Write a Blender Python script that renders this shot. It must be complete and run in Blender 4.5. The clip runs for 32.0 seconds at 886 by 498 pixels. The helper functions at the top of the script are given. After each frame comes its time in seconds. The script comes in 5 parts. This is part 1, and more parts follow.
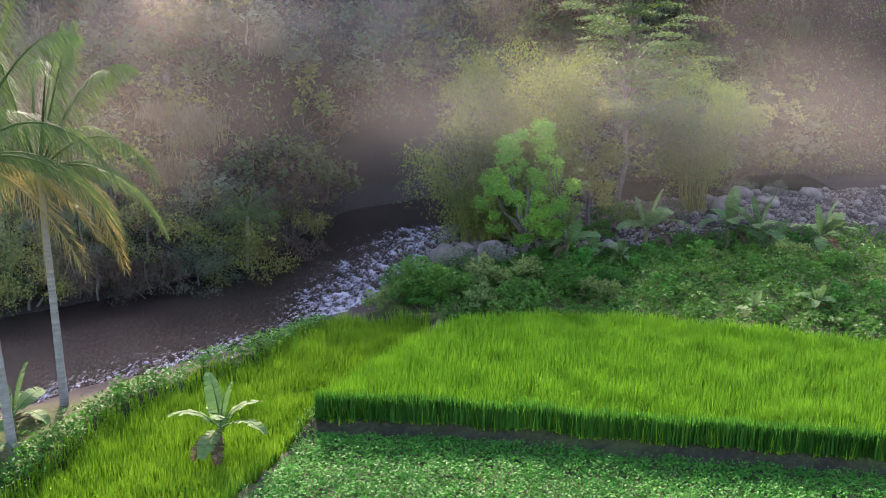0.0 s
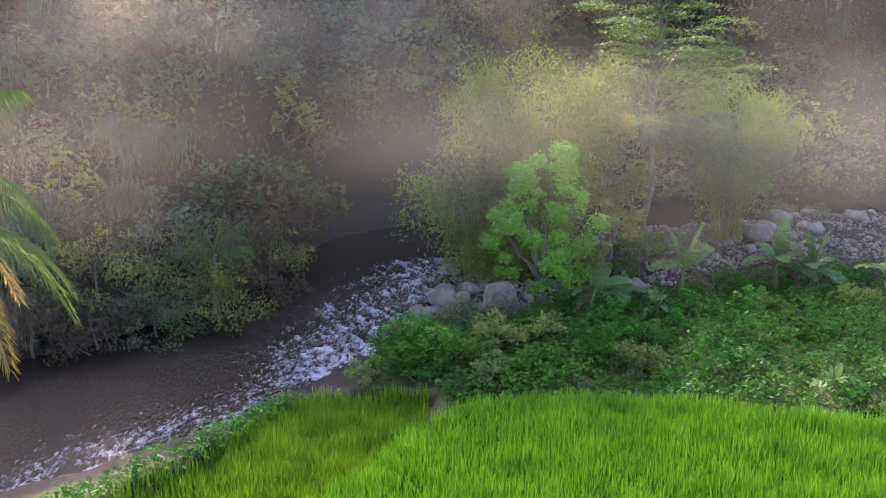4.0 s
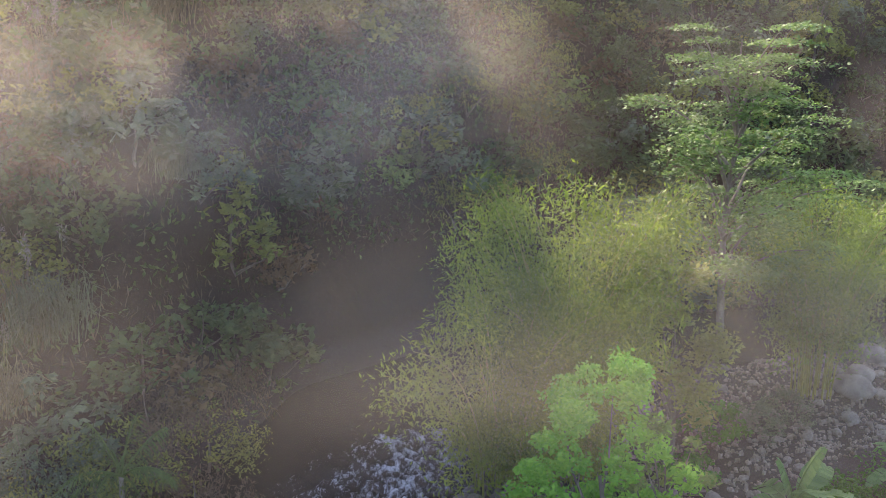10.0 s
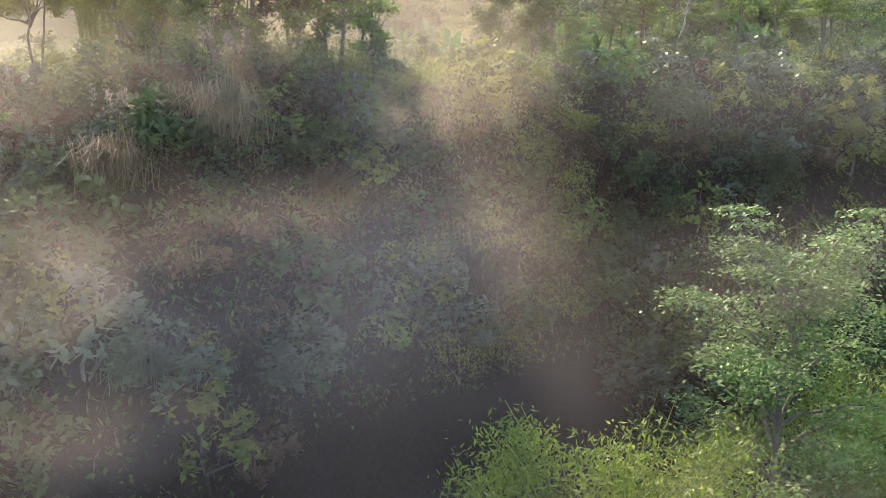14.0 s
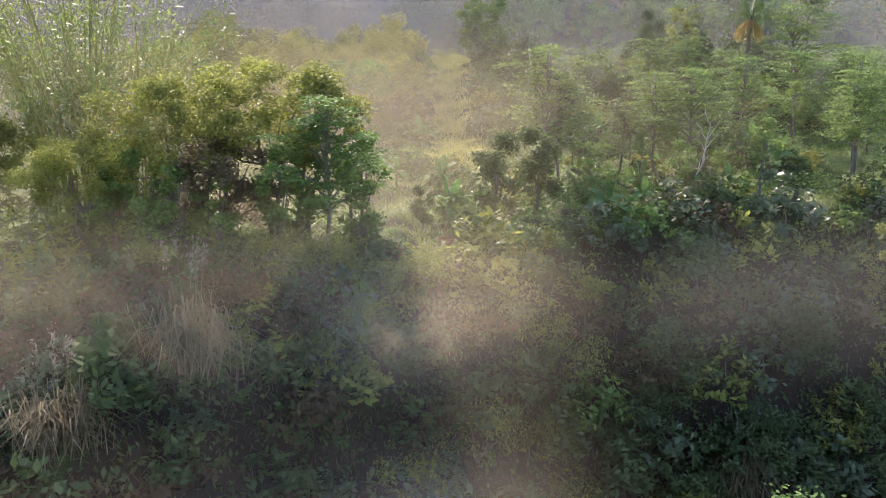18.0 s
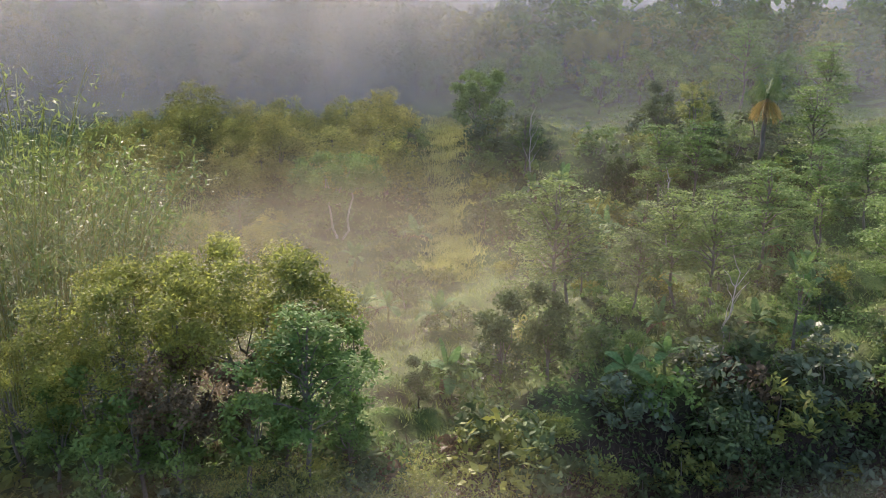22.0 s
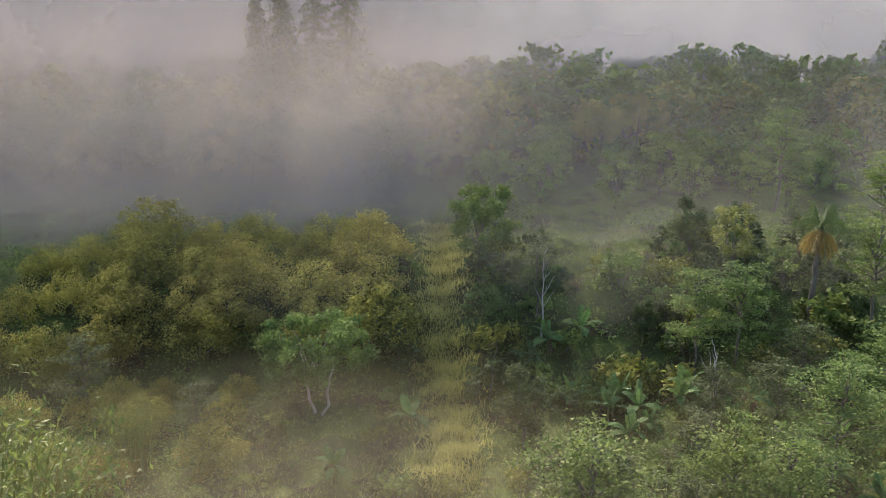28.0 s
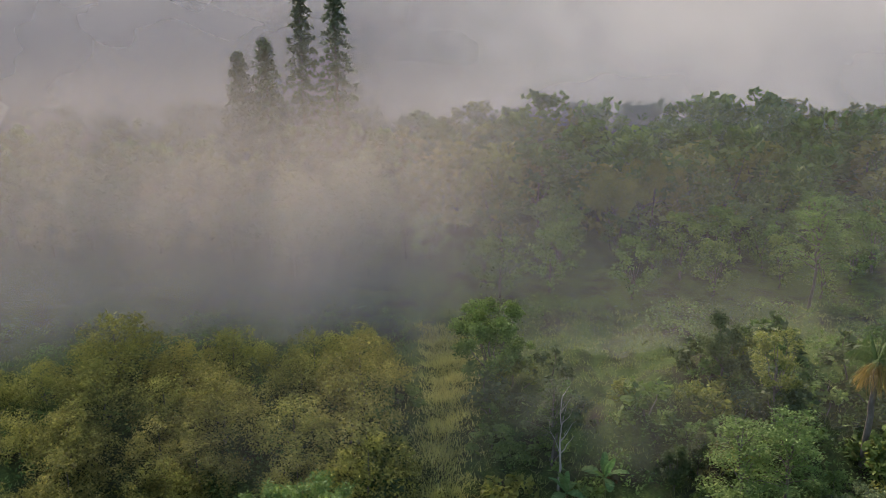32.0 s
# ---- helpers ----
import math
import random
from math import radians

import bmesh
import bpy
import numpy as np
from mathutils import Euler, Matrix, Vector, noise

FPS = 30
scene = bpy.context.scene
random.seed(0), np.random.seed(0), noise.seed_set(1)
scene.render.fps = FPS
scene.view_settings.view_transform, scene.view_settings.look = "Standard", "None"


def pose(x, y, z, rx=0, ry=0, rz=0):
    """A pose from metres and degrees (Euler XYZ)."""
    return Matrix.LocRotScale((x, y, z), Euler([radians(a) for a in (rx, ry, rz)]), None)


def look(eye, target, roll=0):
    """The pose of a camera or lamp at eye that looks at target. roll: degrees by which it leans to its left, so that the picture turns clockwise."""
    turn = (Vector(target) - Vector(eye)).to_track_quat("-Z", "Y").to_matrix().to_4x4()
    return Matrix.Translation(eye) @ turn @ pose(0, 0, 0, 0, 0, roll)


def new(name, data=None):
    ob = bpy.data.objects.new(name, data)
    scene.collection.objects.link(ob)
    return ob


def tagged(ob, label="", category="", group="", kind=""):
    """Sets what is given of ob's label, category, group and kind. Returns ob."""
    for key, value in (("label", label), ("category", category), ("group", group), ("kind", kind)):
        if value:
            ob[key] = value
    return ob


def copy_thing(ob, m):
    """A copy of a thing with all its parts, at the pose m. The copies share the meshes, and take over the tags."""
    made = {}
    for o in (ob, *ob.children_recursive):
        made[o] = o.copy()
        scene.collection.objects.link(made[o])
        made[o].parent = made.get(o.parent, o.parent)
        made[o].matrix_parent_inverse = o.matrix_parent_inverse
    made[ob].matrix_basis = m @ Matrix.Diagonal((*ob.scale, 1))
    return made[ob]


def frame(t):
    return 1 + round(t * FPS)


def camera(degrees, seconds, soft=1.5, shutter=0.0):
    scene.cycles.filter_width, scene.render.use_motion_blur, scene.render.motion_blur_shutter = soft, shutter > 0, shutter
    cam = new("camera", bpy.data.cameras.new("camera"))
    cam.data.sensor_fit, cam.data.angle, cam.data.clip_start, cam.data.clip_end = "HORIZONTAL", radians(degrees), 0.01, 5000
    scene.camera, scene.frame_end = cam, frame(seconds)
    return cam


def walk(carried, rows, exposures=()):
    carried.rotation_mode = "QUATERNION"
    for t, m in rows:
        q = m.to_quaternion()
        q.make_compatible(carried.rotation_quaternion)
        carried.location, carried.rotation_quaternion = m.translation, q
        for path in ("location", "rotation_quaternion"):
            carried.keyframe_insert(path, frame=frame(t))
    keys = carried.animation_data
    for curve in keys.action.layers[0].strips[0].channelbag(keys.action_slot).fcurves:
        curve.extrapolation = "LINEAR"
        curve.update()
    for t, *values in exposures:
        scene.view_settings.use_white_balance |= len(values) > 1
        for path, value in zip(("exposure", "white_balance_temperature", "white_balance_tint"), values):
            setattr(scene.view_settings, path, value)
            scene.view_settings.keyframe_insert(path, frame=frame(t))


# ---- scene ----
cam = camera(50.0, 32.0, soft=0.6)
METRES, EYE, TILT, LEAN, TURN = 80.0, 14.8, -15.0, 0.0, 0.0
ROWS = [
    (0.0, 0.0, 0.0, 0.0, 0.0, 0.0, -0.0),
    (0.5, -0.0004, 0.0125, 0.0031, -0.02, 0.01, 0.02),
    (1.0, -0.0008, 0.0245, 0.0061, -0.06, -0.01, 0.04),
    (1.5, -0.0011, 0.0363, 0.0092, -0.08, -0.0, 0.04),
    (2.0, -0.0013, 0.0477, 0.012, -0.1, 0.01, 0.05),
    (2.5, -0.0014, 0.0588, 0.0149, -0.1, 0.0, 0.05),
    (3.0, -0.0016, 0.0702, 0.0177, -0.12, 0.03, 0.06),
    (3.5, -0.0018, 0.0821, 0.0214, -0.14, -0.02, 0.05),
    (5.5, -0.0025, 0.1352, 0.04, -0.27, -0.13, 0.12),
    (6.0, -0.0026, 0.1495, 0.0462, -0.29, -0.14, 0.13),
    (6.5, -0.0028, 0.1641, 0.0533, -0.31, -0.15, 0.11),
    (7.0, -0.003, 0.1786, 0.0615, -0.35, -0.18, 0.14),
    (7.5, -0.0032, 0.1935, 0.0692, -0.39, -0.15, 0.11),
    (8.0, -0.0035, 0.2078, 0.078, -0.42, -0.18, 0.15),
    (8.5, -0.0044, 0.2208, 0.0865, -0.53, -0.16, 0.17),
    (9.0, -0.005, 0.2348, 0.0964, -0.59, -0.17, 0.17),
    (9.5, -0.0053, 0.2462, 0.1053, -0.62, -0.19, 0.2),
    (10.0, -0.0057, 0.2582, 0.1165, -0.67, -0.31, 0.23),
    (10.5, -0.006, 0.268, 0.1271, -0.68, -0.42, 0.22),
    (11.0, -0.0066, 0.2783, 0.1392, -0.73, -0.46, 0.24),
    (11.5, -0.0063, 0.2869, 0.1495, -0.69, -0.42, 0.24),
    (12.0, -0.0061, 0.2961, 0.1621, -0.66, -0.48, 0.24),
    (12.5, -0.0062, 0.3038, 0.1735, -0.67, -0.51, 0.28),
    (13.0, -0.0065, 0.3126, 0.1866, -0.71, -0.52, 0.29),
    (13.5, -0.007, 0.3203, 0.1979, -0.76, -0.55, 0.25),
    (14.0, -0.0074, 0.3287, 0.2114, -0.82, -0.58, 0.23),
    (14.5, -0.0078, 0.3361, 0.2238, -0.87, -0.61, 0.21),
    (16.5, -0.0111, 0.369, 0.2777, -1.34, -0.51, 0.48),
    (17.0, -0.0112, 0.3772, 0.2923, -1.38, -0.56, 0.5),
    (17.5, -0.0111, 0.3843, 0.305, -1.4, -0.58, 0.52),
    (18.0, -0.011, 0.3927, 0.3189, -1.45, -0.57, 0.56),
    (18.5, -0.0115, 0.4006, 0.3305, -1.53, -0.59, 0.58),
    (19.0, -0.0117, 0.4101, 0.3429, -1.61, -0.6, 0.6),
    (19.5, -0.0117, 0.4184, 0.354, -1.66, -0.61, 0.63),
    (20.0, -0.0117, 0.4283, 0.367, -1.72, -0.63, 0.65),
    (20.5, -0.0118, 0.4369, 0.379, -1.8, -0.69, 0.65),
    (21.0, -0.0121, 0.4472, 0.3929, -1.91, -0.74, 0.67),
    (21.5, -0.0119, 0.4553, 0.4051, -1.94, -0.78, 0.71),
    (22.0, -0.0119, 0.4645, 0.419, -1.99, -0.82, 0.73),
    (22.5, -0.0118, 0.4733, 0.4314, -2.03, -0.88, 0.75),
    (23.0, -0.0121, 0.483, 0.445, -2.1, -0.89, 0.74),
    (23.5, -0.0122, 0.4916, 0.457, -2.15, -0.92, 0.74),
    (24.0, -0.0115, 0.5017, 0.4704, -2.15, -0.93, 0.81),
    (24.5, -0.0108, 0.5118, 0.481, -2.16, -0.95, 0.86),
    (25.0, -0.0109, 0.5248, 0.4897, -2.21, -0.98, 0.9),
    (25.5, -0.0105, 0.5372, 0.4989, -2.25, -1.02, 0.93),
    (27.5, -0.0083, 0.5942, 0.5421, -2.34, -0.94, 1.04),
    (28.0, -0.0084, 0.6086, 0.5527, -2.38, -0.92, 1.04),
    (28.5, -0.0084, 0.623, 0.5644, -2.44, -0.92, 1.06),
    (29.0, -0.0082, 0.6372, 0.5768, -2.47, -0.93, 1.08),
    (29.5, -0.0086, 0.6516, 0.5891, -2.55, -0.92, 1.1),
    (30.0, -0.008, 0.6655, 0.6018, -2.55, -0.92, 1.11),
    (30.5, -0.0077, 0.6789, 0.615, -2.58, -0.97, 1.14),
    (31.0, -0.0075, 0.6915, 0.6284, -2.62, -1.01, 1.17),
    (31.5, -0.0073, 0.7031, 0.6421, -2.64, -1.05, 1.17),
    (32.0, -0.0072, 0.7148, 0.6548, -2.69, -1.03, 1.25),
]
walk(cam, [(t, pose(0, 0, EYE, TILT, LEAN, TURN) @ pose(METRES * x, METRES * y, METRES * z, 90 + pitch, roll, yaw)) for t, x, y, z, yaw, pitch, roll in ROWS],
     [(0.0, 2.15, 6200, 30), (6.0, 2.2, 6250, 28), (10.0, 2.05, 6250, 25), (14.0, 1.95, 6200, 24), (17.5, 1.75, 6100, 22), (21.0, 1.45, 6100, 21), (25.0, 1.22, 6250, 20), (28.0, 1.15, 6400, 20), (32.0, 1.0, 6500, 20)])

# ---- light ----
scene.cycles.transparent_max_bounces = 40
SUN_UP, SUN_LEFT = 30.0, 14.0
world = bpy.data.worlds.new("morning_sky")
scene.world = world
world.use_nodes = True
wn = world.node_tree.nodes
sky = wn.new("ShaderNodeTexSky")
sky.sky_type, sky.sun_disc = "NISHITA", False
sky.sun_elevation, sky.sun_rotation = radians(SUN_UP), radians(-SUN_LEFT)
sky.dust_density = 3.0
wn["Background"].inputs["Strength"].default_value = 0.15
world.node_tree.links.new(sky.outputs[0], wn["Background"].inputs["Color"])
sun = new("sun", bpy.data.lights.new("sun", "SUN"))
sun.data.energy, sun.data.angle, sun.data.color = 3.4, radians(2.5), (1.0, 0.87, 0.64)
sun_way = Vector((-math.sin(radians(SUN_LEFT)) * math.cos(radians(SUN_UP)), math.cos(radians(SUN_LEFT)) * math.cos(radians(SUN_UP)), math.sin(radians(SUN_UP))))
sun.matrix_world = look(sun_way * 200, (0, 0, 0))

rng = np.random.default_rng(7)


# ---- materials ----
def shader(name):
    m = bpy.data.materials.new(name)
    m.use_nodes = True
    m.node_tree.nodes.clear()
    return m, m.node_tree.nodes, m.node_tree.links


def node(nodes, kind, **values):
    n = nodes.new("ShaderNode" + kind)
    for k, v in values.items():
        n.inputs[k.replace("_", " ")].default_value = v
    return n


def ramp(nodes, links, source, stops):
    r = nodes.new("ShaderNodeValToRGB")
    e = r.color_ramp.elements
    while len(e) < len(stops):
        e.new(0.5)
    for el, (p, c) in zip(e, stops):
        el.position, el.color = p, (*c, 1)
    links.new(source, r.inputs[0])
    return r


def leaf_mat(name, dark, light, clear=0.45, rough=0.5, patch=0.35, sat=0.84):
    """Foliage: each leaf its own tint between dark and light, wider patches, and light through the blade."""
    dark, light = [tuple(min(0.8, 1.35 * v) for v in c) for c in (dark, light)]
    m, n, l = shader(name)
    geo, ob = n.new("ShaderNodeNewGeometry"), n.new("ShaderNodeObjectInfo")
    big = node(n, "TexNoise", Scale=patch, Detail=3.0)
    l.new(geo.outputs["Position"], big.inputs["Vector"])
    add = n.new("ShaderNodeMath")
    add.operation = "MULTIPLY_ADD"
    add.inputs[1].default_value = 0.45
    l.new(geo.outputs["Random Per Island"], add.inputs[0])
    sub = n.new("ShaderNodeMath")
    sub.operation = "MULTIPLY_ADD"
    sub.inputs[1].default_value, sub.inputs[2].default_value = 1.5, -0.48
    l.new(big.outputs[0], sub.inputs[0])
    l.new(sub.outputs[0], add.inputs[2])
    mix = ramp(n, l, add.outputs[0], [(0.0, dark), (0.55, tuple((a + b) / 2 for a, b in zip(dark, light))), (1.0, light)])
    hue = node(n, "HueSaturation", Saturation=sat)
    hv = n.new("ShaderNodeMath")
    hv.operation = "MULTIPLY_ADD"
    hv.inputs[1].default_value, hv.inputs[2].default_value = 0.025, 0.482
    l.new(ob.outputs["Random"], hv.inputs[0])
    l.new(hv.outputs[0], hue.inputs["Hue"])
    l.new(mix.outputs[0], hue.inputs["Color"])
    p = node(n, "BsdfPrincipled", Roughness=rough)
    p.inputs["Specular IOR Level"].default_value = 0.22
    l.new(hue.outputs[0], p.inputs["Base Color"])
    t = n.new("ShaderNodeBsdfTranslucent")
    l.new(hue.outputs[0], t.inputs["Color"])
    ms = node(n, "MixShader", Fac=clear)
    out = n.new("ShaderNodeOutputMaterial")
    l.new(p.outputs[0], ms.inputs[1])
    l.new(t.outputs[0], ms.inputs[2])
    l.new(ms.outputs[0], out.inputs[0])
    return m


def solid_mat(name, stops, scale=3.0, rough=0.8, bump=0.3, bump_scale=30.0, stretch=(1, 1, 1), detail=6.0):
    """A rough surface coloured by two noises, with fine relief."""
    m, n, l = shader(name)
    tc, mp = n.new("ShaderNodeTexCoord"), n.new("ShaderNodeMapping")
    mp.inputs["Scale"].default_value = stretch
    l.new(tc.outputs["Object"], mp.inputs[0])
    a = node(n, "TexNoise", Scale=scale, Detail=detail, Roughness=0.65)
    b = node(n, "TexNoise", Scale=bump_scale, Detail=5.0)
    l.new(mp.outputs[0], a.inputs["Vector"])
    l.new(mp.outputs[0], b.inputs["Vector"])
    mixed = n.new("ShaderNodeMath")
    mixed.operation = "MULTIPLY_ADD"
    mixed.inputs[1].default_value = 0.35
    l.new(b.outputs[0], mixed.inputs[0])
    sc = n.new("ShaderNodeMath")
    sc.operation = "MULTIPLY_ADD"
    sc.inputs[1].default_value, sc.inputs[2].default_value = 1.5, -0.43
    l.new(a.outputs[0], sc.inputs[0])
    l.new(sc.outputs[0], mixed.inputs[2])
    col = ramp(n, l, mixed.outputs[0], stops)
    p = node(n, "BsdfPrincipled", Roughness=rough)
    p.inputs["Specular IOR Level"].default_value = 0.3
    l.new(col.outputs[0], p.inputs["Base Color"])
    bp = node(n, "Bump", Strength=bump, Distance=0.05)
    l.new(b.outputs[0], bp.inputs["Height"])
    l.new(bp.outputs[0], p.inputs["Normal"])
    out = n.new("ShaderNodeOutputMaterial")
    l.new(p.outputs[0], out.inputs[0])
    return m


RICE = leaf_mat("rice_blade", (0.048, 0.145, 0.004), (0.155, 0.31, 0.012), 0.2, 0.6, 0.7, 1.0)
CROP = leaf_mat("crop_leaf", (0.016, 0.12, 0.01), (0.06, 0.22, 0.022), 0.35, 0.6, 0.6, 1.0)
WEED = leaf_mat("weed_leaf", (0.013, 0.065, 0.006), (0.06, 0.185, 0.018), 0.4, 0.6, 0.5, 1.0)
LIME = leaf_mat("lime_leaf", (0.06, 0.2, 0.012), (0.2, 0.4, 0.03), 0.5, 0.6, 0.5, 0.95)
GREEN = leaf_mat("green_leaf", (0.042, 0.1, 0.012), (0.16, 0.25, 0.028), 0.4, 0.68, 0.4)
FRESH = leaf_mat("fresh_green_leaf", (0.035, 0.1, 0.014), (0.11, 0.22, 0.028), 0.4, 0.65, 0.5, 0.88)
DEEP = leaf_mat("deep_green_leaf", (0.028, 0.055, 0.014), (0.1, 0.145, 0.035), 0.35, 0.7, 0.4)
OLIVE = leaf_mat("olive_leaf", (0.07, 0.1, 0.01), (0.26, 0.28, 0.025), 0.45, 0.55, 0.3)
RUST = leaf_mat("rusty_leaf", (0.045, 0.03, 0.014), (0.15, 0.1, 0.035), 0.35, 0.6, 0.5)
GREYLEAF = leaf_mat("grey_green_leaf", (0.04, 0.064, 0.026), (0.13, 0.17, 0.08), 0.35, 0.45, 0.5)
BAMBOO = leaf_mat("bamboo_leaf", (0.045, 0.095, 0.009), (0.2, 0.27, 0.022), 0.45, 0.6, 0.45, 0.95)
CANE = leaf_mat("bamboo_plume_leaf", (0.06, 0.095, 0.012), (0.17, 0.23, 0.03), 0.45, 0.55, 0.4)
DRY = leaf_mat("dry_grass_blade", (0.09, 0.07, 0.03), (0.3, 0.25, 0.11), 0.4, 0.7, 0.4)
# olive-gold leaves, paler and yellower to carry the sunlight on the thickets
SUNLIT_GOLD = leaf_mat("sunlit_golden_leaf", (0.085, 0.1, 0.01), (0.4, 0.38, 0.03), 0.58, 0.6, 0.3)
HANGING = leaf_mat("hanging_grass_blade", (0.045, 0.034, 0.018), (0.15, 0.11, 0.06), 0.35, 0.75, 0.3)
GRASS = leaf_mat("meadow_grass_blade", (0.07, 0.115, 0.016), (0.22, 0.26, 0.045), 0.45, 0.6, 0.12)
DOME = leaf_mat("dome_leaf", (0.06, 0.085, 0.008), (0.27, 0.29, 0.02), 0.5, 0.6, 0.35)
STRAW = leaf_mat("straw_grass_blade", (0.26, 0.28, 0.035), (0.52, 0.5, 0.09), 0.45, 0.7, 0.3)
FROND = leaf_mat("palm_leaflet", (0.028, 0.075, 0.01), (0.1, 0.17, 0.022), 0.35, 0.6, 0.5)
OLDFROND = leaf_mat("yellowed_palm_leaflet", (0.2, 0.16, 0.02), (0.38, 0.27, 0.04), 0.45, 0.45, 0.5)
BANANA = leaf_mat("banana_blade", (0.04, 0.11, 0.015), (0.1, 0.2, 0.04), 0.35, 0.7, 0.8)
PLUME = leaf_mat("reed_plume", (0.12, 0.11, 0.08), (0.28, 0.25, 0.19), 0.5, 0.8, 1.0)
BARK = solid_mat("grey_bark", [(0.0, (0.05, 0.04, 0.03)), (0.5, (0.15, 0.13, 0.1)), (1.0, (0.3, 0.27, 0.22))], 2.0, 0.9, 0.5, 14.0, (1, 1, 0.35))
PALE_BARK = solid_mat("pale_bark", [(0.0, (0.16, 0.14, 0.11)), (0.5, (0.36, 0.33, 0.28)), (1.0, (0.55, 0.52, 0.46))], 2.0, 0.85, 0.4, 12.0, (1, 1, 0.4))
PALM_BARK = solid_mat("ringed_palm_bark", [(0.0, (0.12, 0.11, 0.09)), (0.5, (0.27, 0.25, 0.21)), (1.0, (0.42, 0.4, 0.35))], 1.2, 0.9, 0.6, 9.0, (1, 1, 6))
CULM = solid_mat("bamboo_culm", [(0.0, (0.10, 0.12, 0.02)), (0.5, (0.22, 0.22, 0.04)), (1.0, (0.36, 0.32, 0.08))], 1.5, 0.45, 0.1, 20.0)
STEM = solid_mat("green_stem", [(0.0, (0.07, 0.07, 0.02)), (0.5, (0.16, 0.17, 0.05)), (1.0, (0.28, 0.26, 0.1))], 3.0, 0.6, 0.2, 20.0)
STONE = solid_mat("river_stone", [(0.0, (0.08, 0.07, 0.055)), (0.45, (0.2, 0.175, 0.14)), (0.8, (0.31, 0.275, 0.225)), (1.0, (0.45, 0.41, 0.35))], 1.4, 0.8, 0.4, 12.0)
GRAVEL = solid_mat("river_gravel", [(0.0, (0.06, 0.048, 0.036)), (0.5, (0.19, 0.16, 0.125)), (1.0, (0.38, 0.34, 0.29))], 4.0, 0.85, 0.5, 9.0)


def ground_mat():
    """Soil with moss and short grass on the gentle parts, bare and darker on the steep ones, where the gorge's shade is
    put into the soil colour.
    """
    m, n, l = shader("soil_and_grass")
    geo = n.new("ShaderNodeNewGeometry")
    a = node(n, "TexNoise", Scale=0.35, Detail=8.0, Roughness=0.7)
    b = node(n, "TexNoise", Scale=6.0, Detail=6.0, Roughness=0.7)
    l.new(geo.outputs["Position"], a.inputs["Vector"])
    l.new(geo.outputs["Position"], b.inputs["Vector"])
    soil = ramp(n, l, b.outputs[0], [(0.25, (0.018, 0.013, 0.01)), (0.6, (0.045, 0.032, 0.023)), (0.8, (0.08, 0.06, 0.045))])
    green = ramp(n, l, b.outputs[0], [(0.25, (0.03, 0.06, 0.012)), (0.6, (0.10, 0.14, 0.03)), (0.8, (0.2, 0.22, 0.06))])
    sep = n.new("ShaderNodeSeparateXYZ")
    l.new(geo.outputs["Normal"], sep.inputs[0])
    f = n.new("ShaderNodeMath")
    f.operation = "MULTIPLY_ADD"
    f.inputs[1].default_value, f.inputs[2].default_value = 3.0, -1.9
    l.new(sep.outputs[2], f.inputs[0])
    g = n.new("ShaderNodeMath")
    g.operation = "MULTIPLY"
    g.use_clamp = True
    gr = ramp(n, l, a.outputs[0], [(0.35, (0.15, 0.15, 0.15)), (0.55, (1, 1, 1))])
    l.new(f.outputs[0], g.inputs[0])
    l.new(gr.outputs[0], g.inputs[1])
    mx = n.new("ShaderNodeMix")
    mx.data_type = "RGBA"
    l.new(g.outputs[0], mx.inputs["Factor"])
    l.new(soil.outputs[0], mx.inputs[6])
    l.new(green.outputs[0], mx.inputs[7])
    place = n.new("ShaderNodeSeparateXYZ")
    l.new(geo.outputs["Position"], place.inputs[0])
    wet = n.new("ShaderNodeMapRange")
    for k, v in enumerate((1.5, 2.2, 1.0, 0.0)):
        wet.inputs[k + 1].default_value = v
    l.new(place.outputs[2], wet.inputs[0])
    sand = ramp(n, l, b.outputs[0], [(0.25, (0.025, 0.02, 0.017)), (0.6, (0.055, 0.045, 0.038)), (0.8, (0.11, 0.095, 0.08))])
    bank = n.new("ShaderNodeMix")
    bank.data_type = "RGBA"
    l.new(wet.outputs[0], bank.inputs["Factor"])
    l.new(mx.outputs[2], bank.inputs[6])
    l.new(sand.outputs[0], bank.inputs[7])
    p = node(n, "BsdfPrincipled", Roughness=0.9)
    p.inputs["Specular IOR Level"].default_value = 0.2
    l.new(bank.outputs[2], p.inputs["Base Color"])
    bp = node(n, "Bump", Strength=0.6, Distance=0.1)
    l.new(b.outputs[0], bp.inputs["Height"])
    l.new(bp.outputs[0], p.inputs["Normal"])
    out = n.new("ShaderNodeOutputMaterial")
    l.new(p.outputs[0], out.inputs[0])
    return m


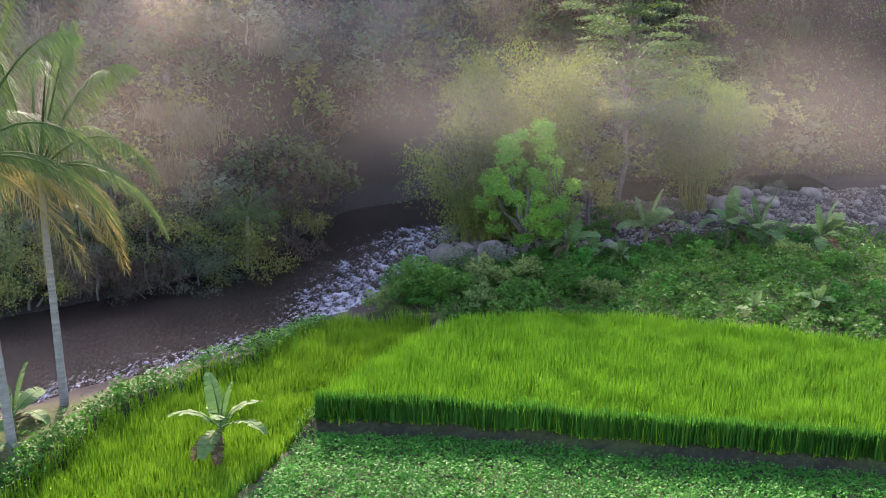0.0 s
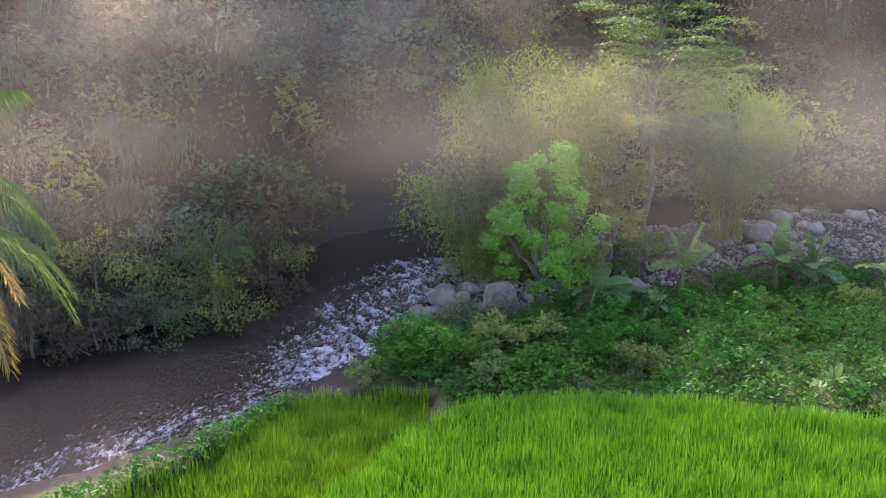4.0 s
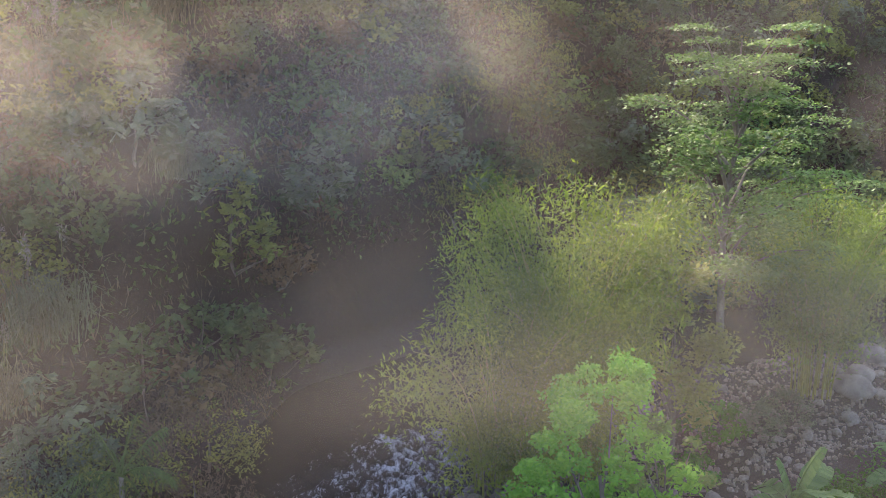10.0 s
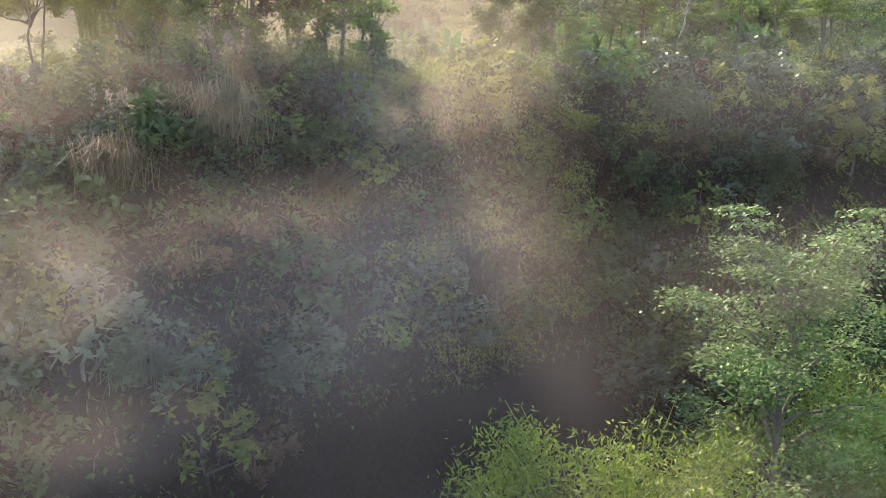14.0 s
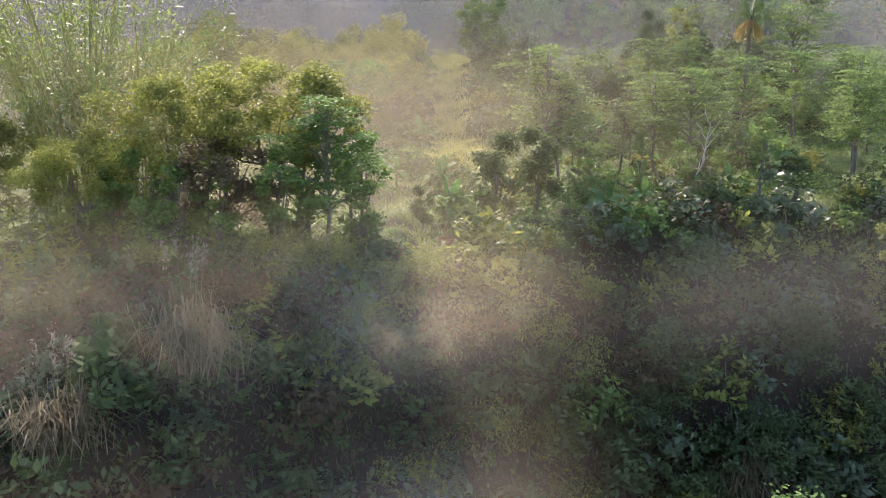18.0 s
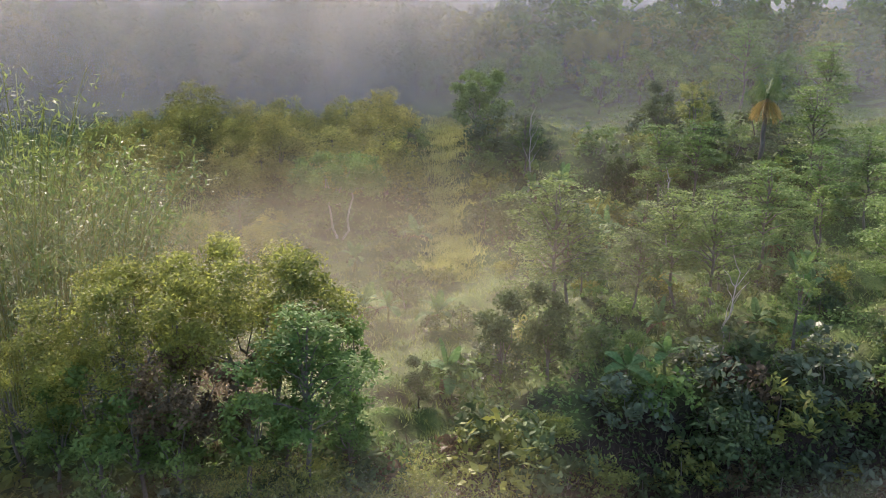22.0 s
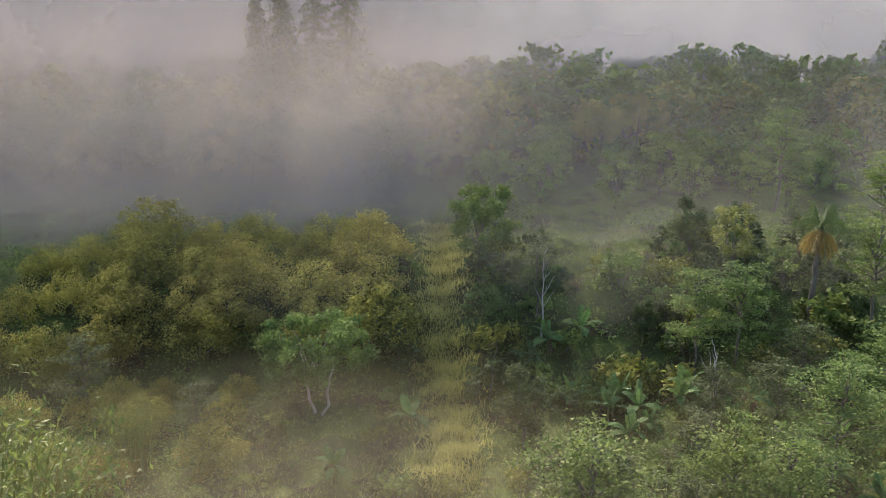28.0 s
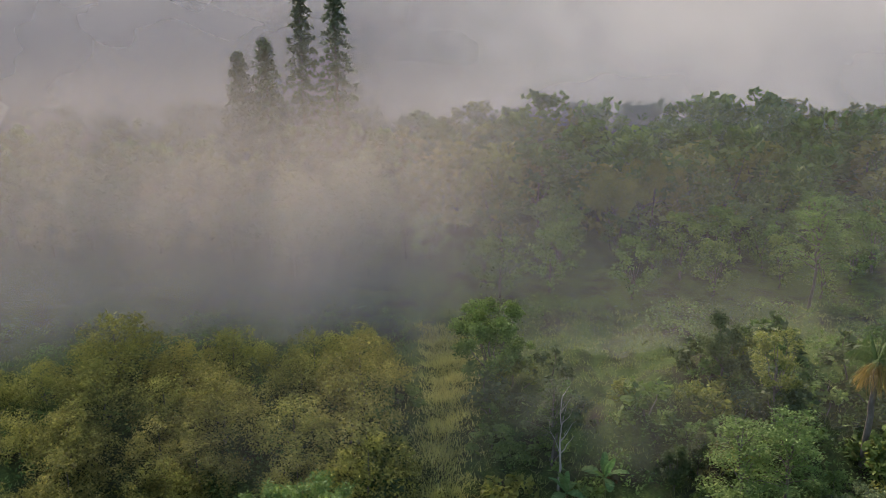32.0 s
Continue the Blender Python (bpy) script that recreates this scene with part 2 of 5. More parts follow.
def water_mat():
    """Dark river water with ripples; the vertex layer foam says where it breaks white and where ripple sparkle is
    painted on.
    """
    m, n, l = shader("river_water")
    geo = n.new("ShaderNodeNewGeometry")
    mp = n.new("ShaderNodeMapping")
    mp.inputs["Rotation"].default_value = (0, 0, radians(-30))
    mp.inputs["Scale"].default_value = (1.0, 0.45, 1.0)
    l.new(geo.outputs["Position"], mp.inputs[0])
    a = node(n, "TexNoise", Scale=2.2, Detail=8.0, Roughness=0.65, Distortion=0.6)
    b = node(n, "TexNoise", Scale=8.0, Detail=6.0, Roughness=0.7, Distortion=0.6)
    l.new(mp.outputs[0], a.inputs["Vector"])
    l.new(mp.outputs[0], b.inputs["Vector"])
    at = n.new("ShaderNodeAttribute")
    at.attribute_name = "foam_and_sparkle"
    s = n.new("ShaderNodeMath")
    s.operation = "MULTIPLY_ADD"
    s.inputs[1].default_value = 0.6
    l.new(a.outputs[0], s.inputs[0])
    l.new(at.outputs["Fac"], s.inputs[2])
    s3 = n.new("ShaderNodeMath")
    s3.operation = "MULTIPLY_ADD"
    s3.inputs[1].default_value = 1.5
    l.new(b.outputs[0], s3.inputs[0])
    l.new(s.outputs[0], s3.inputs[2])
    half = n.new("ShaderNodeMath")
    half.operation = "MULTIPLY_ADD"
    half.inputs[1].default_value, half.inputs[2].default_value = 0.7, -0.63
    l.new(s3.outputs[0], half.inputs[0])
    foam_and_sparkle = ramp(n, l, half.outputs[0], [(0.3, (0, 0, 0)), (0.6, (1, 1, 1))])
    water = node(n, "BsdfPrincipled", Roughness=0.12, IOR=1.33)
    water.inputs["Base Color"].default_value = (0.03, 0.022, 0.017, 1)
    white = node(n, "BsdfPrincipled", Roughness=0.7)
    white.inputs["Base Color"].default_value = (0.36, 0.385, 0.42, 1)
    bp = node(n, "Bump", Strength=0.18, Distance=0.1)
    l.new(a.outputs[0], bp.inputs["Height"])
    bp2 = node(n, "Bump", Strength=0.55, Distance=0.08)
    l.new(b.outputs[0], bp2.inputs["Height"])
    l.new(bp.outputs[0], bp2.inputs["Normal"])
    l.new(bp2.outputs[0], water.inputs["Normal"])
    l.new(bp2.outputs[0], white.inputs["Normal"])
    ms = n.new("ShaderNodeMixShader")
    l.new(foam_and_sparkle.outputs[0], ms.inputs[0])
    l.new(water.outputs[0], ms.inputs[1])
    l.new(white.outputs[0], ms.inputs[2])
    out = n.new("ShaderNodeOutputMaterial")
    l.new(ms.outputs[0], out.inputs[0])
    return m


def mist_mat(name, thick, tint, scale=0.05, least=0.45):
    """Drifting mist: a thin veil that scatters light both ways, denser in drifts."""
    m, n, l = shader(name)
    geo = n.new("ShaderNodeNewGeometry")
    at = n.new("ShaderNodeAttribute")
    at.attribute_name = "veil"
    mp = n.new("ShaderNodeMapping")
    mp.inputs["Scale"].default_value = (1.0, 1.0, 1.5)
    l.new(geo.outputs["Position"], mp.inputs[0])
    a = node(n, "TexNoise", Scale=scale, Detail=4.0, Roughness=0.5, Distortion=0.5)
    l.new(mp.outputs[0], a.inputs["Vector"])
    d = n.new("ShaderNodeMapRange")
    d.interpolation_type = "SMOOTHSTEP"
    for i, v in enumerate((0.3, 0.68, least * thick, thick)):
        d.inputs[i + 1].default_value = v
    l.new(a.outputs[0], d.inputs[0])
    k = n.new("ShaderNodeMath")
    k.operation = "MULTIPLY"
    l.new(d.outputs[0], k.inputs[0])
    l.new(at.outputs["Fac"], k.inputs[1])
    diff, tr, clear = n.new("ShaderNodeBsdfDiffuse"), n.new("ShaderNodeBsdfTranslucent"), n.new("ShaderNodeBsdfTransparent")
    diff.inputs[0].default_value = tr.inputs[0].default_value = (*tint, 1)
    half = node(n, "MixShader", Fac=0.5)
    l.new(diff.outputs[0], half.inputs[1])
    l.new(tr.outputs[0], half.inputs[2])
    ms = n.new("ShaderNodeMixShader")
    l.new(k.outputs[0], ms.inputs[0])
    l.new(clear.outputs[0], ms.inputs[1])
    l.new(half.outputs[0], ms.inputs[2])
    out = n.new("ShaderNodeOutputMaterial")
    l.new(ms.outputs[0], out.inputs[0])
    return m


# ---- mesh helpers ----
def mesh_of(name, verts, faces, mat, smooth=False):
    """A mesh from an array of vertices and an array of triangles or quads."""
    verts, faces = np.asarray(verts, np.float32), np.asarray(faces, np.int32)
    me = bpy.data.meshes.new(name)
    k = faces.shape[1]
    me.vertices.add(len(verts))
    me.vertices.foreach_set("co", verts.ravel())
    me.loops.add(faces.size)
    me.loops.foreach_set("vertex_index", faces.ravel())
    me.polygons.add(len(faces))
    me.polygons.foreach_set("loop_start", np.arange(0, faces.size, k, dtype=np.int32))
    if smooth:
        me.polygons.foreach_set("use_smooth", np.ones(len(faces), bool))
    me.update(calc_edges=True)
    me.validate()
    me.materials.append(mat)
    return me


def part(name, me, parent, label="", m=None):
    ob = new(name, me)
    ob.parent = parent
    if m is not None:
        ob.matrix_basis = m
    return tagged(ob, label)


def thing(name, label, category, group="", kind="", m=None):
    ob = new(name)
    ob.empty_display_size = 0.3
    if m is not None:
        ob.matrix_basis = m
    return tagged(ob, label, category, group, kind)


def joined(pieces):
    """Several (vertices, faces) arrays as one."""
    vs, fs, k = [], [], 0
    for v, f in pieces:
        vs.append(v)
        fs.append(np.asarray(f) + k)
        k += len(v)
    return np.concatenate(vs), np.concatenate(fs)


def tube(path, radii, sides=7):
    """A closed tapering tube along a path, all quads."""
    path = np.asarray(path, float)
    radii = np.broadcast_to(np.asarray(radii, float), (len(path),))
    way = np.gradient(path, axis=0)
    way /= np.linalg.norm(way, axis=1)[:, None] + 1e-9
    ref = np.where(np.abs(way[:, 2:]) > 0.9, [[1.0, 0, 0]], [[0, 0, 1.0]])
    u = np.cross(way, ref)
    u /= np.linalg.norm(u, axis=1)[:, None] + 1e-9
    w = np.cross(way, u)
    a = np.linspace(0, 2 * np.pi, sides, endpoint=False)
    v = path[:, None] + radii[:, None, None] * (np.cos(a)[None, :, None] * u[:, None] + np.sin(a)[None, :, None] * w[:, None])
    i, j = np.meshgrid(np.arange(len(path) - 1), np.arange(sides), indexing="ij")
    k = (j + 1) % sides
    f = np.stack([i * sides + j, i * sides + k, (i + 1) * sides + k, (i + 1) * sides + j], -1).reshape(-1, 4)
    return v.reshape(-1, 3), f


def bend(a, b, sag=0.0, wob=0.0, n=6, r=rng):
    """A path from a to b that bows by sag upward and wobbles."""
    t = np.linspace(0, 1, n)[:, None]
    p = np.asarray(a, float) * (1 - t) + np.asarray(b, float) * t
    p[:, 2] += sag * 4 * (t * (1 - t))[:, 0]
    p[1:-1] += r.normal(0, wob, (n - 2, 3)) if wob else 0
    return p


def leaf_quads(c, size, r, up=0.5, aspect=0.45, droop=0.0):
    """Pointed leaves, one rhombus each, round the places c."""
    n = len(c)
    nrm = r.normal(0, 1, (n, 3))
    nrm[:, 2] = np.abs(nrm[:, 2]) + up
    nrm /= np.linalg.norm(nrm, axis=1)[:, None]
    along = r.normal(0, 1, (n, 3))
    along[:, 2] -= droop * 2
    along -= nrm * np.sum(along * nrm, 1)[:, None]
    along /= np.linalg.norm(along, axis=1)[:, None] + 1e-9
    side = np.cross(nrm, along)
    s = (size * r.uniform(0.6, 1.35, n))[:, None]
    v = np.stack([c - along * s * 0.5, c + side * s * aspect * 0.5 + along * s * 0.05 - nrm * s * 0.05, c + along * s * 0.5 - nrm * s * 0.1, c - side * s * aspect * 0.5 + along * s * 0.05 - nrm * s * 0.05], 1)
    return v.reshape(-1, 3), np.arange(4 * n).reshape(-1, 4)


def in_blobs(centres, radii, n, r, shell=0.3):
    """n places spread over clumps, thicker towards each clump's outside and top."""
    centres, radii = np.asarray(centres, float), np.asarray(radii, float)
    w = radii ** 2
    i = r.choice(len(centres), n, p=w / w.sum())
    d = r.normal(0, 1, (n, 3))
    d[:, 2] += 0.25
    d /= np.linalg.norm(d, axis=1)[:, None]
    q = (shell + (1 - shell) * r.random(n)) * np.where(r.random(n) < 0.22, r.uniform(1.0, 1.5, n), 1.0)
    return centres[i] + d * (radii[i] * q)[:, None] * np.array([1, 1, 0.8])


def smooth01(v):
    v = np.clip(v, 0, 1)
    return v * v * (3 - 2 * v)


def wave_noise(x, y, scale, seed, n=5):
    """A cheap smooth noise of about -1 to 1, from turned waves."""
    r = np.random.default_rng(seed)
    out = np.zeros(np.broadcast(x, y).shape)
    for k in range(n):
        a, ph, f = r.uniform(0, 2 * np.pi), r.uniform(0, 2 * np.pi), 2 * np.pi / scale * r.uniform(0.6, 1.8)
        out = out + np.sin((x * np.cos(a) + y * np.sin(a)) * f + ph)
    return out / n ** 0.5 * 0.8


# ---- the lie of the land ----
RIVER = [(80, 84, 3.0), (45, 77, 3.0), (25, 73, 3.0), (9, 68.5, 3.0), (1.5, 65.5, 3.2), (-2.6, 61, 4.2), (-4.2, 55, 4.4), (-7.2, 48.5, 4.8), (-12.5, 42, 5.4), (-20, 36, 5.6), (-34, 28, 6), (-80, 8, 6)]


def to_river(x, y):
    """Distance past the water's edge (minus: in the water) and the side: +1 the fields', -1 the cliff's."""
    x, y = np.asarray(x, float), np.asarray(y, float)
    best, edge, side = np.full(x.shape, 1e9), np.zeros(x.shape), np.ones(x.shape)
    for (ax, ay, aw), (bx, by, bw) in zip(RIVER, RIVER[1:]):
        dx, dy = bx - ax, by - ay
        t = np.clip(((x - ax) * dx + (y - ay) * dy) / (dx * dx + dy * dy), 0, 1)
        d = np.hypot(x - ax - t * dx, y - ay - t * dy)
        hit = d < best
        best = np.where(hit, d, best)
        edge = np.where(hit, d - (aw + t * (bw - aw)), edge)
        side = np.where(hit, np.sign(dx * (y - ay) - dy * (x - ax)), side)
    return edge, side


UPPER = [(-3.9, 27.1), (0.3, 26.7), (6.8, 25.4), (12.4, 24.4), (19, 23), (20, 30.4), (15.7, 31.7), (11, 33.6), (6.9, 34.7), (3.5, 35.1), (0.8, 34.8), (-0.9, 32.3), (-2.7, 29.3)]
LOWER = [(-4.1, 26.6), (0.2, 26.2), (6.7, 24.9), (12.3, 23.9), (19, 22.5), (19, 17), (-6.8, 17), (-6.4, 18), (-5.2, 23)]
LEFT = [(-4.7, 26.0), (-5.8, 22.9), (-7.3, 18), (-12, 17), (-11.4, 22), (-10.9, 24.2), (-10.4, 27.1), (-9.1, 29.3), (-6.7, 32.4), (-5.6, 35.1), (-4.6, 36.7), (-2.9, 37.1), (-0.6, 36.5), (-1.2, 33.0), (-3.1, 29.8), (-4.4, 27.6)]


def inside(poly, x, y):
    """How far inside the polygon each place lies (minus: outside)."""
    x, y = np.asarray(x, float), np.asarray(y, float)
    ins, best = np.zeros(x.shape, bool), np.full(x.shape, 1e9)
    for (ax, ay), (bx, by) in zip(poly, poly[1:] + poly[:1]):
        dx, dy = bx - ax, by - ay
        t = np.clip(((x - ax) * dx + (y - ay) * dy) / (dx * dx + dy * dy), 0, 1)
        best = np.minimum(best, np.hypot(x - ax - t * dx, y - ay - t * dy))
        cross = (ay > y) != (by > y)
        ins ^= cross & (x < (bx - ax) * (y - ay) / (by - ay + 1e-12) + ax)
    return np.where(ins, best, -best)


def height(x, y):
    x, y = np.asarray(x, float), np.asarray(y, float)
    e, side = to_river(x, y)
    near = 0.9 * smooth01(e / 2.2) + 1.2 * smooth01((51 - y) / 9) * smooth01((e - 1) / 5) + 0.12 * wave_noise(x, y, 3.5, 3) * smooth01(e / 2)
    wide = 7.0 + 6.5 * smooth01(x / 10) + 13.0 * smooth01((-x - 11) / 8)
    top = 19.3 + 4.8 * smooth01((y - 111) / 18) + 0.35 * wave_noise(x, y, 14, 5) + 0.02 * wave_noise(x, y, 3, 6)
    far = top * smooth01(e / wide) ** 0.85 + 0.35 * wave_noise(x, y, 4, 9) * smooth01(e / 3)
    z = np.where(side > 0, near, far)
    z = np.where(e < 0, -0.7 * smooth01(-e / 2.0), z)
    for poly, level in ((LEFT, 1.4), (LOWER, 1.8), (UPPER, 2.3)):
        k = smooth01((inside(poly, x, y) + 0.35) / 0.35)
        z = z * (1 - k) + (level + 0.03 * wave_noise(x, y, 2.0, 11)) * k
    up, out = np.clip(y - 262, 0, 600), np.clip(np.abs(x - 10) - 110, 0, 500)
    z = z + 0.22 * up ** 2 / (up + 50) + 0.25 * out ** 2 / (out + 80) * smooth01((y - 60) / 60)
    return z


def axis(stops):
    out = [np.arange(a, b, s) for a, b, s in stops]
    return np.unique(np.concatenate(out + [[stops[-1][1]]]).round(3))


gx = axis([(-900, -160, 60), (-160, -60, 8), (-60, -18, 1.2), (-18, 26, 0.35), (26, 70, 1.2), (70, 160, 8), (160, 900, 60)])
gy = axis([(-500, -20, 60), (-20, 18, 2), (18, 40, 0.3), (40, 84, 0.5), (84, 140, 1.0), (140, 300, 5), (300, 1300, 50)])
GX, GY = np.meshgrid(gx, gy)
i, j = np.meshgrid(np.arange(len(gy) - 1), np.arange(len(gx) - 1), indexing="ij")
nx = len(gx)
ground = new("ground", mesh_of("ground", np.stack([GX, GY, height(GX, GY)], -1).reshape(-1, 3),
             np.stack([i * nx + j, i * nx + j + 1, (i + 1) * nx + j + 1, (i + 1) * nx + j], -1).reshape(-1, 4), ground_mat(), True))
tagged(ground, "dark soil and short grass of a terraced river gorge and upland", "ground", kind="structure")


# ---- river ----
def river():
    xs, ys = np.arange(-34, 30, 0.16), np.arange(26, 80, 0.16)
    X, Y = np.meshgrid(xs, ys)
    e, _ = to_river(X, Y)
    rapid = np.exp(-(((X + 2.6) - (Y - 52) * 0.35) / 3.8) ** 2) * smooth01((Y - 41) / 5) * smooth01((61 - Y) / 3)
    tail = smooth01((Y - 24) / 5) * smooth01((51 - Y) / 4) * smooth01(1.2 - np.abs((Y - 37.6) - 0.95 * (X + 8.6)) / 5.6)
    fall = 0.45 * smooth01((Y - 47) / 9)
    over, along = X * 0.86 + Y * 0.5, X * 0.5 - Y * 0.86
    ridge = 1 - np.abs(wave_noise(over * 1.25, along * 0.4, 1.7, 21, 9))
    small = 1 - np.abs(wave_noise(over, along * 0.4, 0.62, 22, 9))
    Z = 0.02 + fall + rapid * (0.2 * ridge ** 2 + 0.1 * small - 0.18) + 0.035 * tail * small + 0.006 * wave_noise(X, Y, 0.7, 23)
    patchy = 0.5 + 0.5 * wave_noise(X, Y, 2.6, 24)
    # the tail's share paints ripple sparkle and reflected haze as pale flecks
    white = rapid * (0.22 + 0.5 * smooth01((ridge - 0.55) / 0.45) * patchy + 0.22 * smooth01((small - 0.5) / 0.5)) + tail * (0.2 + 0.2 * smooth01((small - 0.5) / 0.5) + 0.12 * patchy)
    keep = e < 0.8
    idx = -np.ones(X.shape, int)
    q = keep[:-1, :-1] & keep[1:, :-1] & keep[:-1, 1:] & keep[1:, 1:]
    used = np.zeros(X.shape, bool)
    for a, b in ((0, 0), (0, 1), (1, 0), (1, 1)):
        used[a:a + q.shape[0], b:b + q.shape[1]] |= q
    idx[used] = np.arange(used.sum())
    f = np.stack([idx[:-1, :-1][q], idx[:-1, 1:][q], idx[1:, 1:][q], idx[1:, :-1][q]], -1)
    me = mesh_of("river", np.stack([X[used], Y[used], Z[used]], -1), f, water_mat(), True)
    foam_and_sparkle = me.attributes.new("foam_and_sparkle", "FLOAT", "POINT")
    foam_and_sparkle.data.foreach_set("value", np.clip(white[used], 0, 1).astype(np.float32))
    return tagged(new("water", me), "dark shallow river with white broken rapids", "river", kind="structure")


river()

# ---- SCENERY ----
# ---- plants: one function a kind ----
def gz(x, y):
    return float(height(np.array([x], float), np.array([y], float))[0])


def at(x, y, s=1.0, turn=0.0, dz=0.0, sz=None, lean=0.0):
    return pose(x, y, gz(x, y) - 0.06 + dz, lean, 0, turn) @ Matrix.Diagonal((s, s, sz or s, 1))


def broad_tree(name, label, seed, tall, wide, trunk_h, leafmat, n=3600, leaf=0.3, bark=BARK, clumps=16, flat=1.0, stems=1, lean=(0, 0), droop=0.1, spread=0.62, puff=1.0, limbs=9):
    """A broadleaf tree: tapering trunk, limbs that reach the clumps of its crown, and the crown of single leaves."""
    r = np.random.default_rng(seed)
    t = thing(name, label, "tree")
    crown_h = tall - trunk_h
    c, rad = [], []
    order = r.permutation(clumps)
    for k in range(clumps):
        a, u = k * 2.4 + r.uniform(-0.4, 0.4), (order[k] + 0.5) / clumps
        out = wide * spread * math.sin(math.pi * (0.2 + 0.68 * u)) ** 0.7 * r.uniform(0.3, 1.1) ** 0.6
        c.append((out * math.cos(a) + lean[0] * u, out * math.sin(a) + lean[1] * u, trunk_h + crown_h * (0.1 + 0.8 * u * flat)))
        rad.append(wide * puff * r.uniform(0.2, 0.42))
    c, rad = np.array(c), np.array(rad)
    c[:, 2] = np.minimum(c[:, 2], tall - rad * 0.7)
    for s in range(stems):
        off = np.array([0.35 * math.cos(s * 2.2), 0.35 * math.sin(s * 2.2), 0]) * (stems > 1)
        top = np.array([lean[0] * 0.7, lean[1] * 0.7, trunk_h + crown_h * 0.45]) + off * 4
        base_r = 0.015 * tall / stems ** 0.5 + 0.04
        part("trunk", mesh_of("trunk", *tube(bend(off - np.array([0, 0, 0.5]), top, 0, 0.07 * wide / 3, 8, r), np.linspace(base_r, base_r * 0.3, 8), 8), bark, True), t)
    for k in r.choice(clumps, min(clumps, limbs), replace=False):
        h = trunk_h * r.uniform(0.75, 1.0) + crown_h * 0.1
        f = h / (trunk_h + crown_h * 0.45)
        a = np.array([lean[0] * 0.7 * f, lean[1] * 0.7 * f, h])
        part("limb", mesh_of("limb", *tube(bend(a, c[k] - np.array([0, 0, rad[k] * 0.2]), -0.05 * wide, 0.03 * wide, 6, r), np.linspace(0.006 * tall + 0.015, 0.01, 6), 5), bark, True), t)
    v, f = leaf_quads(in_blobs(c, rad, n, r), leaf, r, 0.5, 0.5, droop)
    part("crown", mesh_of("crown", v, f, leafmat), t)
    return t


def albizia(name, label, seed, tall, wide, n=2600, leafmat=GREEN, tiers=7, bark=PALE_BARK, leaf=0.28, low=0.4):
    """An open tree whose limbs end in flat, layered plates of fine leaves."""
    r = np.random.default_rng(seed)
    t = thing(name, label, "tree")
    bow = np.array([r.uniform(-0.5, 0.5), r.uniform(-0.5, 0.5), tall * 0.93])
    trunk = bend((0, 0, -0.5), bow, 0, 0.10, 9, r)
    part("trunk", mesh_of("trunk", *tube(trunk, np.linspace(0.011 * tall + 0.04, 0.03, 9), 8), bark, True), t)
    c, rad, parts = [], [], []
    for k in range(tiers * 3):
        f = low + (0.98 - low) * (k // 3 + 0.5 + r.uniform(-0.12, 0.12)) / tiers
        a = k * 2.4 + r.uniform(-0.5, 0.5)
        reach = wide * (1.05 - 0.75 * abs(f - 0.62) / 0.4) * r.uniform(0.4, 1.0)
        base = np.array([np.interp(f * 0.85, np.linspace(0, 1, 9), trunk[:, i]) for i in range(3)])
        tip = np.array([reach * math.cos(a), reach * math.sin(a), tall * f])
        part("limb", mesh_of("limb", *tube(bend(base, tip, 0.03 * tall, 0.05, 6, r), np.linspace(0.004 * tall + 0.015, 0.01, 6), 5), bark, True), t)
        for q in (0.45, 0.7, 0.9, 1.05):
            c.append(base * (1 - q) + tip * q + np.array([r.normal(0, 0.3), r.normal(0, 0.3), r.normal(0.08, 0.05)]))
            rad.append(wide * r.uniform(0.16, 0.3) * (0.7 + 0.3 * q))
    c, rad = np.array(c), np.array(rad)
    i = r.choice(len(c), n, p=rad / rad.sum())
    d = r.normal(0, 0.55, (n, 3)) * rad[i][:, None]
    d[:, 2] *= 0.1
    d[:, 2] -= 0.16 * np.hypot(d[:, 0], d[:, 1])
    v, f = leaf_quads(c[i] + d, leaf, r, 1.6, 0.5, 0.1)
    part("crown", mesh_of("crown", v, f, leafmat), t)
    return t


